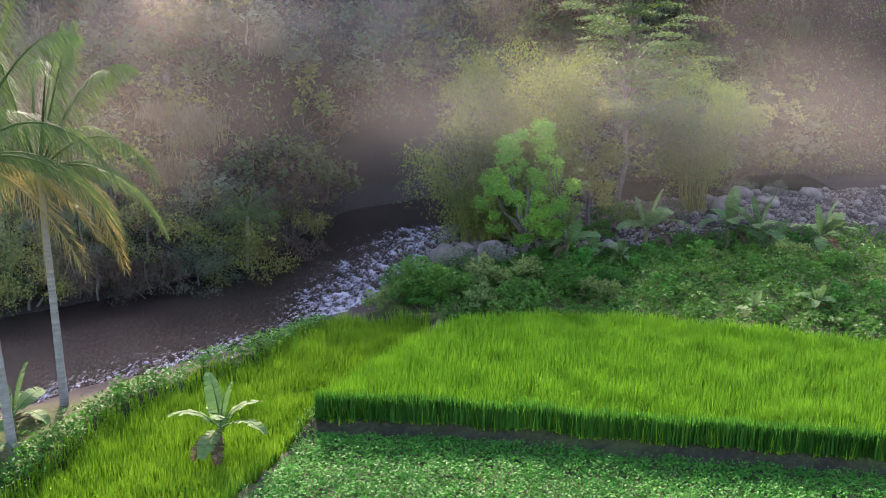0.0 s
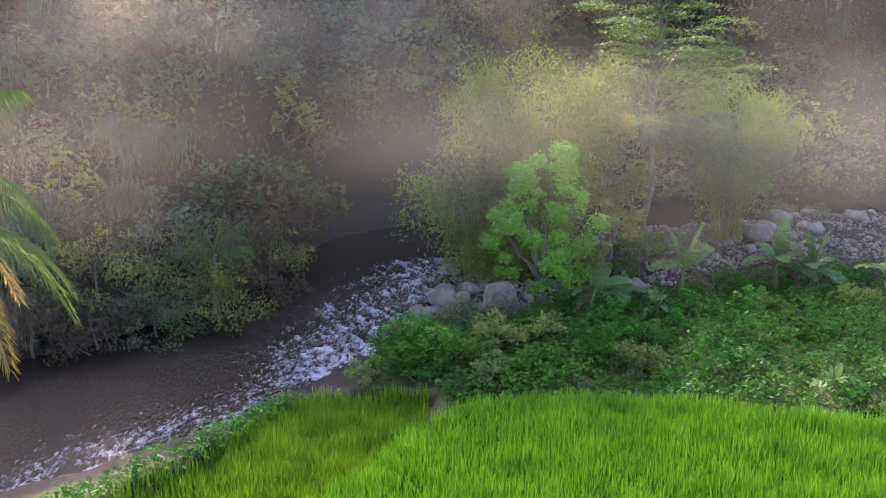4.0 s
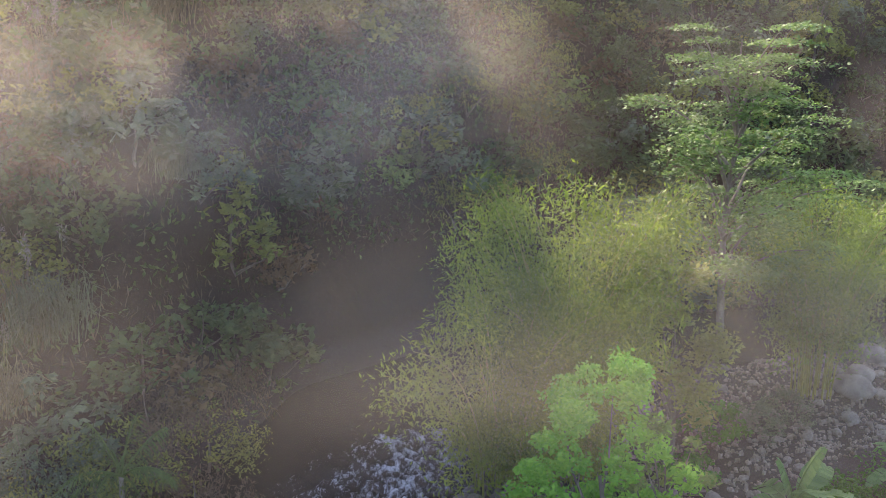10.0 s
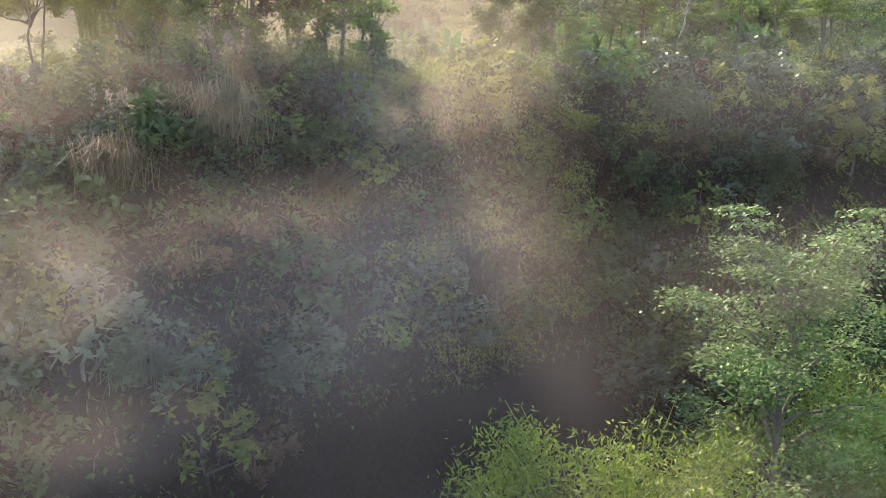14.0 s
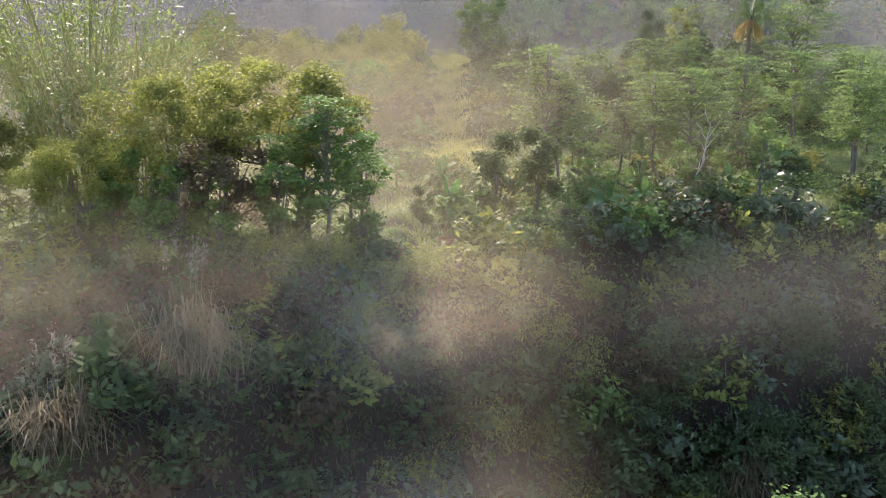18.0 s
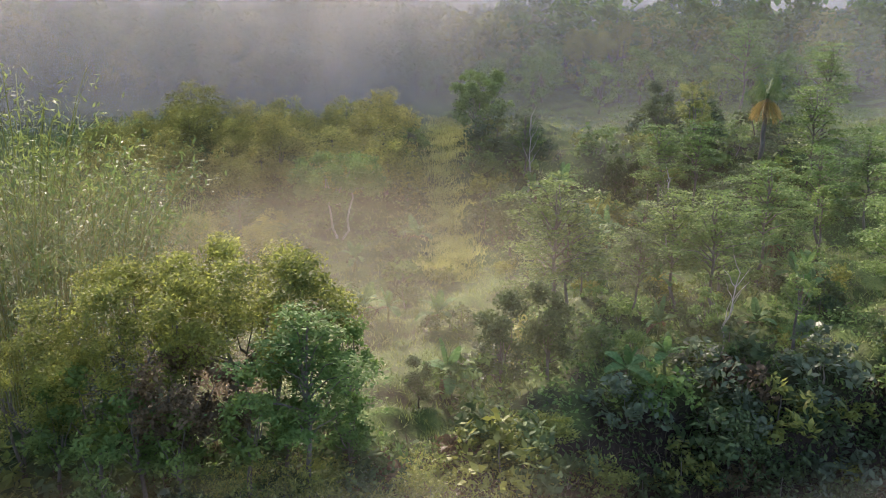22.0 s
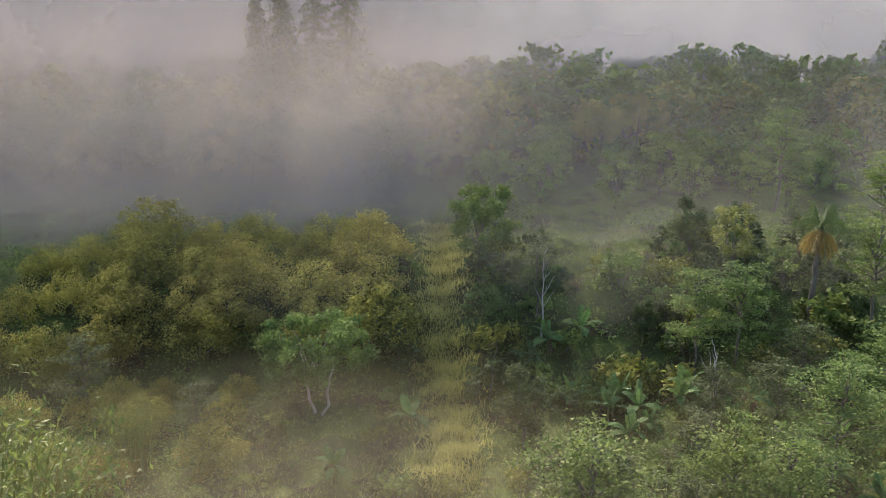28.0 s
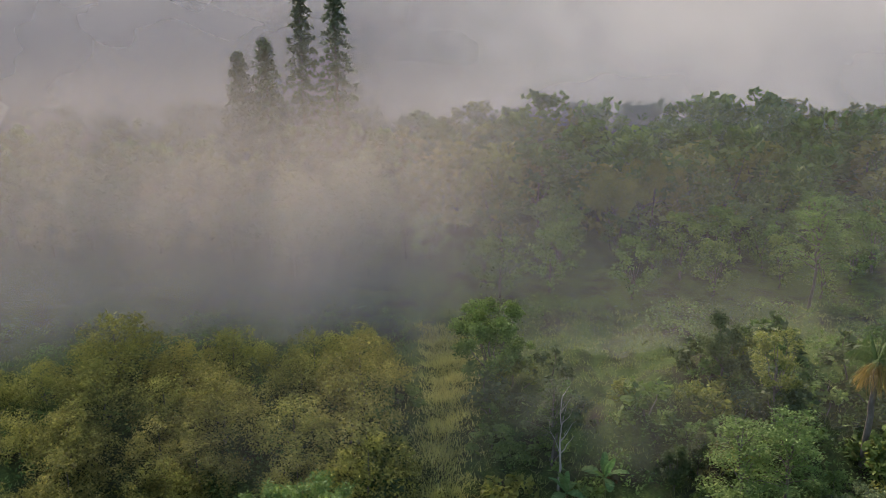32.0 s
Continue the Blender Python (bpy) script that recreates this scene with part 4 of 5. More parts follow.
albizia("albizia_tree", "tall pale-trunked tree with flat layered sprays of leaves", 6, 17.0, 5.0, 20000, FRESH, 8, BARK, leaf=0.2, low=0.42).matrix_basis = at(11.4, 59.5)
bamboo("bamboo_clump", "dense bamboo clump with bare brown lower culms by the boulders", 7, 11.2, 3.4, 28, 34000, leaf=0.23, bare=0.34, plumes=12, tuft_size=1.5).matrix_basis = at(16.5, 61.5)
shr = [shrub("shrub", "dense green leafy shrub on the river bank", 200, 1.9, 1.6, WEED, 1700, 0.17, 12),
       shrub("shrub", "grey-green feathery shrub on the river bank", 201, 1.8, 1.5, GREYLEAF, 1700, 0.15, 12, aspect=0.25),
       shrub("shrub", "fresh green leafy shrub on the river bank", 202, 2.1, 1.5, GREEN, 1300, 0.2, 11)]
sprig = [shrub("weed_plant", "leafy green weed plant on the river bank", 204, 0.9, 0.75, WEED, 330, 0.16, 7, category="weed"), shrub("weed_plant", "tall leafy weed plant with paler leaves", 205, 1.25, 0.7, CROP, 330, 0.15, 7, category="weed")]
grown = []
for x, y in scatter(BANK, 700, np.random.default_rng(8), 0.3):
    if x < 21 and len(grown) < 110 and all((x - a) ** 2 + (y - b) ** 2 > 1.1 for a, b in grown):
        grown.append((x, y))
        copy_thing(sprig[int(x * 7 + y * 3) % 4 == 0], at(x, y, 0.7 + 0.6 * ((x * 13 + y * 7) % 1), x * 97 + y * 31))
for k in sprig:
    k.matrix_basis = at(22 + sprig.index(k), 36)
for x, y, k, s in [(-1.3, 39.8, 0, 1.0), (0.3, 39.0, 0, 0.9), (1.8, 40.4, 2, 0.85), (0.8, 42.6, 1, 1.0), (2.4, 44.0, 1, 0.9), (3.6, 40.8, 2, 0.9), (5.2, 39.6, 0, 0.8), (3.4, 37.6, 0, 0.8), (6.6, 38.4, 2, 0.75), (1.6, 37.4, 2, 0.7), (-1.9, 38.4, 0, 0.7), (-2.6, 37.9, 2, 0.55), (-1.7, 40.8, 2, 0.7), (-0.9, 38.2, 0, 0.65),
                   (7.4, 41.0, 0, 0.6), (13.6, 45.4, 2, 0.6), (17.5, 46.0, 2, 0.8), (19.0, 44.0, 0, 0.7), (10.6, 56.8, 0, 1.1), (12.6, 57.4, 1, 1.1), (14.4, 59.0, 1, 1.0), (6.4, 51.6, 2, 0.8), (8.8, 53.6, 0, 0.8), (0.9, 56.4, 1, 0.8), (21, 66, 1, 1.0), (24, 67, 1, 0.8)]:
    copy_thing(shr[k], at(x, y, s, x * 97))
for k in shr:
    k.matrix_basis = at(22 + 2 * shr.index(k), 40 + 2 * shr.index(k))

# ---- boulders and gravel ----
rb = np.random.default_rng(55)
for x, y, s in [(0.2, 51.6, 0.95), (2.6, 49.6, 1.15), (-0.6, 50.3, 0.5), (0.9, 50.2, 0.45), (1.3, 51.3, 0.5), (-0.4, 52.8, 0.5), (1.2, 52.6, 0.55), (0.6, 53.6, 0.4), (-0.9, 48.9, 0.55), (1.9, 51.9, 0.4), (-1.3, 50.9, 0.45), (1.7, 48.6, 0.4),
                (19.6, 61.0, 0.55), (18.3, 61.4, 0.95), (19.4, 63.2, 0.8), (21.0, 65.5, 0.9), (22.3, 63.0, 0.6), (20.8, 59.4, 0.45), (24, 68, 0.8), (22.4, 66.8, 0.5), (26, 66, 0.7), (17.0, 58.6, 0.4), (20.6, 62.2, 0.45), (8.0, 50.2, 0.6), (9.4, 51.9, 0.5), (6.2, 50.0, 0.55)]:
    boulder(x, y, s, None, rb.integers(5), rb.uniform(0, 360))
for x, y, s, z in [(-4.6, 69.2, 1.6, 3.4), (-3.4, 69.4, 1.0, 3.8)]:
    boulder(x, y, s, z, rb.integers(5), rb.uniform(0, 360), "dark wet boulder at the water's edge")
BAR = [(2.2, 48.6), (8, 50.0), (13, 54), (18, 57), (30, 58), (36, 66), (30, 71), (22, 70), (12, 64.5), (6, 62.5), (1.6, 58), (0.2, 53)]
for p in scatter(BAR, 230, rb):
    boulder(p[0], p[1], float(rb.uniform(0.1, 0.34) * (1.5 if rb.random() < 0.15 else 1)), None, rb.integers(5), rb.uniform(0, 360), "small rounded stone on the gravel bar")
cube = np.array([[-1, -1, -1], [1, -1, -1], [1, 1, -1], [-1, 1, -1], [-0.6, -0.6, 1], [0.6, -0.6, 1], [0.6, 0.6, 1], [-0.6, 0.6, 1]], float)
cf = np.array([[0, 3, 2, 1], [4, 5, 6, 7], [0, 1, 5, 4], [1, 2, 6, 5], [2, 3, 7, 6], [3, 0, 4, 7]])
pg = on_ground(scatter(BAR, 6500, rb))
gv = cube[None] * (rb.uniform(0.03, 0.11, (len(pg), 1, 1)) * rb.uniform(0.6, 1.3, (len(pg), 1, 3))) * (1 + 0.3 * rb.normal(0, 1, (len(pg), 8, 3)))
stuff("gravel", "grey river gravel and pebbles", "gravel", [((gv + pg[:, None]).reshape(-1, 3), (cf[None] + 8 * np.arange(len(pg))[:, None, None]).reshape(-1, 4))], GRAVEL)

# ---- the wooded gorge sides ----
rg = np.random.default_rng(77)
wall = [shrub("bush", "dark green bush on the steep gorge side", 210, 2.6, 2.0, DEEP, 500, 0.4, 11),
        shrub("bush", "rusty brown bush on the steep gorge side", 211, 2.4, 1.9, RUST, 500, 0.37, 10, 0.5),
        shrub("bush", "grey-green bush on the steep gorge side", 212, 2.8, 2.0, GREYLEAF, 500, 0.39, 11),
        shrub("bush", "olive-green bush on the steep gorge side", 213, 3.0, 2.0, OLIVE, 500, 0.39, 11),
        shrub("bush", "fresh green bush on the steep gorge side", 214, 2.6, 1.9, GREEN, 500, 0.37, 11)]
cane = [reeds("cane_grass", "tall dry cane grass with pale plumes", 220, 3.0, 1.7, 600, DRY), reeds("cane_grass", "tall green cane grass with drooping blades", 221, 3.0, 1.7, 600, GREYLEAF, 4)]
spots = np.stack([rg.uniform(-24, 32, 2600), rg.uniform(40, 90, 2600)], -1)
e_, s_ = to_river(spots[:, 0], spots[:, 1])
h_ = height(spots[:, 0], spots[:, 1])
HOLLOW = lambda x, y: (x > -7.5) & (x < 9) & (height(x, y) < 7.5)
spots = spots[(s_ < 0) & (e_ > 0.8) & (h_ < 19.0) & (spots[:, 0] > -26) & ~HOLLOW(spots[:, 0], spots[:, 1])]
placed = []
for x, y in spots:
    if len(placed) >= 270 or any((x - a) ** 2 + (y - b) ** 2 < 1.9 for a, b in placed):
        continue
    placed.append((x, y))
    left = x < -7
    pick = rg.random()
    if left and pick < 0.22 or pick < 0.03:
        copy_thing(cane[int(rg.random() < 0.4)], at(x, y, rg.uniform(0.8, 1.3), rg.uniform(0, 360)))
    else:
        which = rg.choice(5, p=[0.3, 0.36, 0.2, 0.1, 0.04] if x < 3 else [0.4, 0.12, 0.33, 0.1, 0.05])
        copy_thing(wall[which], at(x, y, rg.uniform(0.7, 1.35), rg.uniform(0, 360)))
fine = [shrub("riverside_bush", "olive-brown bush with fine drooping leaves over the water", 230, 3.4, 2.3, OLIVE, 3200, 0.16, 16, 0.7, aspect=0.35),
        shrub("riverside_bush", "grey-green bush with fine drooping leaves over the water", 231, 3.2, 2.2, GREYLEAF, 3000, 0.16, 16, 0.7, aspect=0.3),
        shrub("riverside_bush", "brown half-dry bush hanging over the water", 232, 3.0, 2.2, HANGING, 2600, 0.2, 16, 1.0, aspect=0.22)]
for k, (x, y, q) in enumerate([(-10.6, 49.6, 1.2), (-9.0, 52.6, 1.15), (-12.8, 47.8, 1.1), (-14.9, 46.2, 1.1), (-11.9, 51.2, 1.35), (-9.2, 55.6, 1.1), (-17.2, 45.2, 1.2), (-13.6, 50.4, 1.3), (-8.9, 58.2, 1.0), (-20.0, 43.6, 1.2), (-15.8, 48.8, 1.3), (-10.8, 54.2, 1.3), (-18.5, 47.4, 1.3)]):
    copy_thing(fine[(0, 2, 1, 2, 0)[k % 5]], at(x, y, q, k * 77))
for k in fine:
    k.matrix_basis = at(-22 - 2 * fine.index(k), 46 - 2 * fine.index(k))
for k in range(110):
    x, y = rg.uniform(-10, 11), rg.uniform(63, 76.5)
    if to_river(x, y)[0] > 0.3 and to_river(x, y)[1] < 0 and not HOLLOW(x, y):
        copy_thing(wall[rg.choice(5, p=[0.32, 0.36, 0.16, 0.1, 0.06])], at(x, y, rg.uniform(0.6, 1.1), rg.uniform(0, 360)))
for q, ob in enumerate(wall + cane):
    ob.matrix_basis = at(-24 + 1.2 * q, 60 + 1.4 * q)
pm_ = thing("small_palm", "small palm with a bright yellow-green feathery crown", "palm tree", m=at(-10.9, 50.6, 1, 20))
part("trunk", mesh_of("trunk", *tube(bend((0, 0, -0.5), (0.2, -0.3, 3.4)), np.linspace(0.11, 0.08, 6), 8), PALM_BARK, True), pm_)
sm = [frond_mesh(300 + k, 2.2, FROND, a, b, 0.5, 30) for k, (a, b) in enumerate([(1.6, 0.7), (0.8, 0.8), (0.3, 0.8)])]
for k in range(12):
    part("frond", sm[k // 4], pm_, "", pose(0.2, -0.3, 3.4, rg.uniform(-15, 15), 0, k * 137.5))

# ---- upland trees ----
dome = broad_tree("dome_tree", "broad-crowned tree with a rounded yellow-green top", 11, 9.2, 4.6, 4.6, DOME, 22000, 0.16, BARK, 60, stems=2, spread=0.9, puff=0.5)
round_ = broad_tree("round_tree", "round-crowned tree with deep green leaves", 12, 6.4, 2.2, 0.9, DEEP, 4200, 0.24, BARK, 18)
tall_ = broad_tree("tall_tree", "tall forest tree with a dull olive crown", 13, 10.5, 2.8, 3.6, OLIVE, 3400, 0.28, BARK, 34, puff=0.7, spread=0.85)
alb = albizia("albizia_tree", "slender tree with flat layered green sprays", 14, 9.0, 3.4, 5600, GREEN, 7, BARK, leaf=0.22)
alb2 = albizia("albizia_tree", "slender dark-stemmed tree with sparse layered sprays", 15, 8.0, 2.8, 4200, DEEP, 6, BARK, leaf=0.22)
thin = broad_tree("young_tree", "thin young tree with sparse leaves", 16, 6.0, 1.5, 2.4, GREEN, 1100, 0.26, BARK, 12)
bush = shrub("bush", "tangled olive bush of the upland", 215, 2.6, 2.2, OLIVE, 1700, 0.24, 13)
bush2 = shrub("bush", "green bush of the upland", 216, 2.4, 2.0, GREEN, 1500, 0.24, 12)
bush3 = shrub("bush", "dark grey-green bush at the edge of the gorge", 217, 3.6, 2.6, DEEP, 2600, 0.24, 15)
thick = shrub("thicket", "high rounded thicket of golden-olive bushes, sunlight put into their colour", 218, 5.2, 3.8, SUNLIT_GOLD, 5200, 0.24, 26, category="thicket")
bam = bamboo("bamboo_clump", "airy bamboo clump with tall arching culms", 17, 11.5, 2.6, 44, 4600, CANE, leaf=0.27, bare=0.42, foot=1.9)
far_ = broad_tree("forest_tree", "far forest tree in the mist", 18, 11.0, 4.2, 0.6, GREEN, 500, 1.15, BARK, 30, spread=0.85, puff=0.8, limbs=3)
far2 = broad_tree("forest_tree", "far yellow-green forest tree in the mist", 19, 9.0, 4.2, 0.4, OLIVE, 500, 1.15, BARK, 30, spread=0.85, puff=0.8, limbs=3)


settled = set()


def put(kind, spots):
    for k, (x, y, s) in enumerate(spots):
        m = at(x, y, s, (x * 53 + y * 31) % 360)
        if k == 0 and kind.name not in settled:
            kind.matrix_basis = m
            settled.add(kind.name)
        else:
            copy_thing(kind, m)


put(dome, [(-7.0, 78.0, 1.0), (-10.7, 77.0, 0.93), (-15.0, 76.4, 0.66), (-21, 80, 0.7), (20.5, 158, 0.85), (24.5, 161, 0.9)])
umb = broad_tree("umbrella_tree", "flat-domed tree on a pale forked trunk", 27, 6.6, 3.8, 3.4, GREEN, 12000, 0.2, PALE_BARK, 46, stems=2, spread=0.9, puff=0.55, limbs=6)
umb.matrix_basis = at(-6.2, 111.6)
broad_tree("round_tree", "round bright green tree beside the upland track", 28, 6.4, 3.2, 0.9, GREEN, 9000, 0.22, BARK, 40, spread=0.85, puff=0.6).matrix_basis = at(5.3, 127.5)
# trees at x -22.5 and -26.5 are added to shade the river
put(tall_, [(-24, 74, 0.75), (-29, 70, 0.75), (-33, 66, 0.75), (-22.5, 69.5, 0.7), (-26.5, 65.5, 0.7), (22.8, 122.5, 0.9), (24, 84, 0.8), (29, 90, 0.9)])
rusty = broad_tree("rusty_tree", "tree with a dark rusty purple crown", 29, 6.2, 2.3, 2.8, RUST, 3600, 0.2, BARK, 26, spread=0.85, puff=0.7)
rusty.matrix_basis = at(-8.6, 74.2)
fork = albizia("forked_tree", "dark-stemmed tree with layered green leaf plates", 31, 9.6, 3.3, 7600, GREEN, 7, BARK, leaf=0.22, low=0.45)
fork.matrix_basis = at(-4.7, 74.5, 0.8)
put(round_, [(3.1, 84.8, 0.8), (5.4, 85.6, 0.95), (-0.65, 83.5, 0.5), (5.9, 106.8, 1.0), (21, 127, 1.0), (10, 100.5, 0.6), (15.5, 118.6, 0.6), (17.2, 119.5, 0.55), (23.4, 121.5, 0.7)])
put(alb, [(6.5, 92, 1.0), (14, 96, 0.8), (15.6, 93.6, 0.85), (21.2, 101.6, 0.9), (18.3, 115.2, 0.85), (21, 116, 0.8), (28, 98, 0.95), (27.5, 108, 0.85), (33, 112, 0.9), (31, 118, 1.0), (35, 126, 1.0), (33, 141, 1.1), (25, 92, 0.8)])
put(alb2, [(7.6, 93.2, 0.9), (11.4, 94, 0.7), (17.5, 98, 0.8), (13.2, 99.5, 0.7), (20, 106, 0.8), (24, 112, 0.8), (16.5, 106.8, 0.7), (-12.4, 108, 0.6), (-20, 112, 0.8), (8.4, 120.3, 0.8)])
put(thin, [(-3.4, 78.6, 0.95), (-4.0, 80.4, 1.0), (-8.6, 73.0, 0.9), (-3.2, 75.6, 0.8), (-6.4, 73.4, 1.0), (-10.2, 74.0, 1.0), (-12.0, 75.2, 1.05), (-5.4, 75.0, 1.0), (13.8, 88.5, 0.7), (18, 88, 0.8), (-13.2, 74.6, 0.9), (-11.2, 72.4, 0.8), (9, 97, 0.6), (26, 104, 0.9), (31, 103, 0.9), (-4, 92.6, 0.4), (8.8, 121.2, 0.9), (-17, 100, 0.6)])
put(bush3, [(11.4, 80.2, 1.0), (14.6, 79.0, 1.1), (17.6, 79.4, 1.1), (9.4, 78.4, 0.9), (12.6, 77.0, 1.1), (16.2, 76.4, 1.1), (19.8, 77.6, 1.2), (21.6, 80.6, 1.1), (13.2, 82.6, 0.9), (18.4, 82.4, 1.0), (24, 79, 1.2)])
put(bush, [(-3.6, 74.6, 0.9), (-1.4, 75.4, 0.9), (0.6, 76.6, 0.8), (2.4, 78.2, 0.9), (4.4, 79.8, 0.8), (6.8, 80.4, 0.9)])
brown = shrub("bush", "rusty brown half-dry bush at the gorge rim", 219, 3.2, 2.2, RUST, 1500, 0.24, 14, 0.8)
plume = shrub("rim_thicket", "olive-gold thicket of fine drooping leaves at the gorge rim", 221, 4.2, 2.3, OLIVE, 2200, 0.19, 20, 0.9, category="thicket", aspect=0.28)
put(plume, [(-5.2, 73.6, 0.9), (-2.6, 73.8, 1.0), (-0.2, 74.8, 1.05), (2.0, 75.6, 1.0), (4.2, 77.0, 1.0), (6.4, 78.2, 0.9), (-1.2, 71.8, 0.95), (1.4, 73.2, 1.0), (3.8, 74.8, 0.9), (-4.2, 71.8, 1.1), (0.8, 71.2, 1.0), (3.0, 72.6, 1.0), (5.6, 75.0, 1.0), (-6.6, 72.4, 1.0)])
put(brown, [(-5.6, 71.6, 0.9), (-0.4, 72.6, 0.9), (-8.0, 70.6, 0.9)])
put(thick, [(-20 + 4.2 * k + rg.normal(0, 0.6), y + rg.normal(0, 0.8), rg.uniform(0.75, 1.1)) for y in (118, 121.5, 125.5, 129.5) for k in range(5)]
    + [(-23 + 3.6 * k + rg.normal(0, 0.7), y + rg.normal(0, 0.8), rg.uniform(0.4, 0.65)) for y in (106, 110, 114) for k in range(4)] + [(-27 + 3.2 * k, y, 0.7) for y in (117, 122, 127) for k in range(3)])
put(bush2, [(8.4, 88.2, 0.8), (10.6, 90.4, 0.7), (15, 90, 0.8), (19.6, 90.8, 0.8), (23, 96, 0.9), (12.8, 103.4, 0.8), (9.6, 111.6, 0.8), (11.8, 112.8, 0.9), (7.2, 114.6, 0.9), (24.6, 117.4, 0.9), (26.6, 113.2, 0.8), (-8, 97, 0.7), (-11, 101, 0.9), (-14, 96, 1.0), (-2.4, 119.5, 0.9), (6.0, 121, 0.9), (-2.0, 124, 1.0)])
put(bam, [(-15.6, 87.6, 1.2), (-19.5, 90, 1.15), (-17.6, 84.6, 1.05), (-18, 100, 0.5), (-15.5, 106, 0.4)])
far_spots, far_more = [], []
for x, y in np.stack([rg.uniform(-60, 80, 900), 134 + 70 * rg.random(900) ** 1.1], -1):
    if abs(x) > 12 + (y - 70) * 0.55 or (x < -12 and y < 158) or (x < 5 and y < 152) or (x - 15) ** 2 / 90 + (y - 136) ** 2 / 40 < 1 or (x > 16 and y < 143):
        continue
    if all((x - a) ** 2 + (y - b) ** 2 > 13 for a, b, _ in far_spots + far_more):
        (far_spots if rg.random() < 0.6 else far_more).append((x, y, rg.uniform(0.65, 1.05) if y < 163 else rg.uniform(0.8, 1.3)))
near_ = broad_tree("forest_tree", "hazy forest tree at the far edge of the clearing", 23, 10.0, 4.0, 0.8, GREEN, 1300, 0.56, BARK, 34, spread=0.85, puff=0.7, limbs=4)
put(near_, [p for p in far_spots + far_more if p[1] < 160][:40])
far_spots, far_more = [p for p in far_spots if p[1] >= 160], [p for p in far_more if p[1] >= 160]
put(far_, far_spots[:130])
put(far2, far_more[:100])
rh = np.random.default_rng(91)
hill = np.stack([rh.uniform(-170, 200, 2600), 264 + 220 * rh.random(2600) ** 1.4], -1)
hc = np.repeat(on_ground(hill), 14, 0)
hr = np.repeat(rh.uniform(2.2, 4.6, len(hill)), 14)
hd = rh.normal(0, 1, hc.shape)
hd /= np.linalg.norm(hd, axis=1)[:, None]
hc = hc + hd * hr[:, None] * np.array([1, 1, 1.2]) + np.array([0, 0, 1.0]) * hr[:, None]
stuff("far_woods", "misty woods on the far hillside", "woods", [leaf_quads(hc, 2.4, rh, 0.5, 0.6)], DEEP)
for k, (x, y, h) in enumerate([(-0.3, 108.9, 2.3), (-3.6, 94.4, 2.2), (0.4, 93.0, 2.2), (0.6, 84.4, 2.4), (-2.2, 93.6, 1.8), (13.0, 108.2, 2.4), (15.5, 109.5, 2.4), (18.5, 108.6, 2.2), (14.4, 103.5, 2.2), (11.5, 106.0, 2.0), (9.4, 104.2, 2.0), (20.4, 110.4, 2.4), (8.8, 117.5, 2.4), (11.2, 118.0, 2.4), (17.5, 92.0, 2.0), (12.2, 91.5, 2.0), (21.5, 95.5, 2.2), (-4.6, 103.4, 1.8), (23.5, 106.5, 2.2), (9.0, 84.6, 2.2), (11.0, 86.0, 2.0), (5.6, 109.0, 2.0)]):
    banana("banana plant with pale ragged leaves on the upland", 120 + k, h, at(x, y, 1, k * 50), 7, 2)


def fan_palm(m):
    t = thing("fan_palm", "palm with a skirt of dead orange fronds", "palm tree", m=m)
    part("trunk", mesh_of("trunk", *tube(bend((0, 0, -0.5), (0.2, 0, 7.0), 0, 0.03, 12), np.linspace(0.24, 0.16, 12), 9), BARK, True), t)
    kinds = [frond_mesh(400 + k, 1.9, mt, a, b, 0.75, 30) for k, (mt, a, b) in enumerate([(FROND, 3.0, 0.7), (FROND, 1.0, 0.8), (OLDFROND, -0.4, 0.9), (OLDFROND, -1.6, 0.9)])]
    for k in range(24):
        part("frond", kinds[k // 6], t, "dead orange-brown frond" if k >= 12 else "", pose(0.2, 0, 7.0, 0, 0, k * 137.5))
    return t


fan_palm(at(27.5, 119.8, 1.0))


def conifer(label, seed, m, tall=22.0):
    r = np.random.default_rng(seed)
    t = thing("conifer", label, "conifer", "far conifers", m=m)
    part("trunk", mesh_of("trunk", *tube(bend((0, 0, -0.5), (0, 0, tall), 0, 0.05, 10, r), np.linspace(0.3, 0.03, 10), 8), BARK, True), t)
    c = []
    for k in range(60):
        f = 0.22 + 0.78 * k / 60
        a, reach = k * 2.4, 4.2 * (1.02 - f) ** 0.8 + 0.3
        tip = np.array([reach * math.cos(a), reach * math.sin(a), tall * f - 0.6])
        q = r.random((46, 1))
        c.append(np.array([0, 0, tall * f]) * (1 - q) + tip * q + r.normal(0, 0.18, (46, 3)))
    part("crown", mesh_of("crown", *leaf_quads(np.concatenate(c), 0.75, r, 0.8, 0.34, 0.5), DEEP), t)


for k, (x, y, h) in enumerate([(-6.9, 174, 26), (-10.8, 176, 25), (-14.3, 172, 21), (-17.9, 177, 19)]):
    conifer("tall dark conifer rising out of the mist", 500 + k, at(x, y), h)


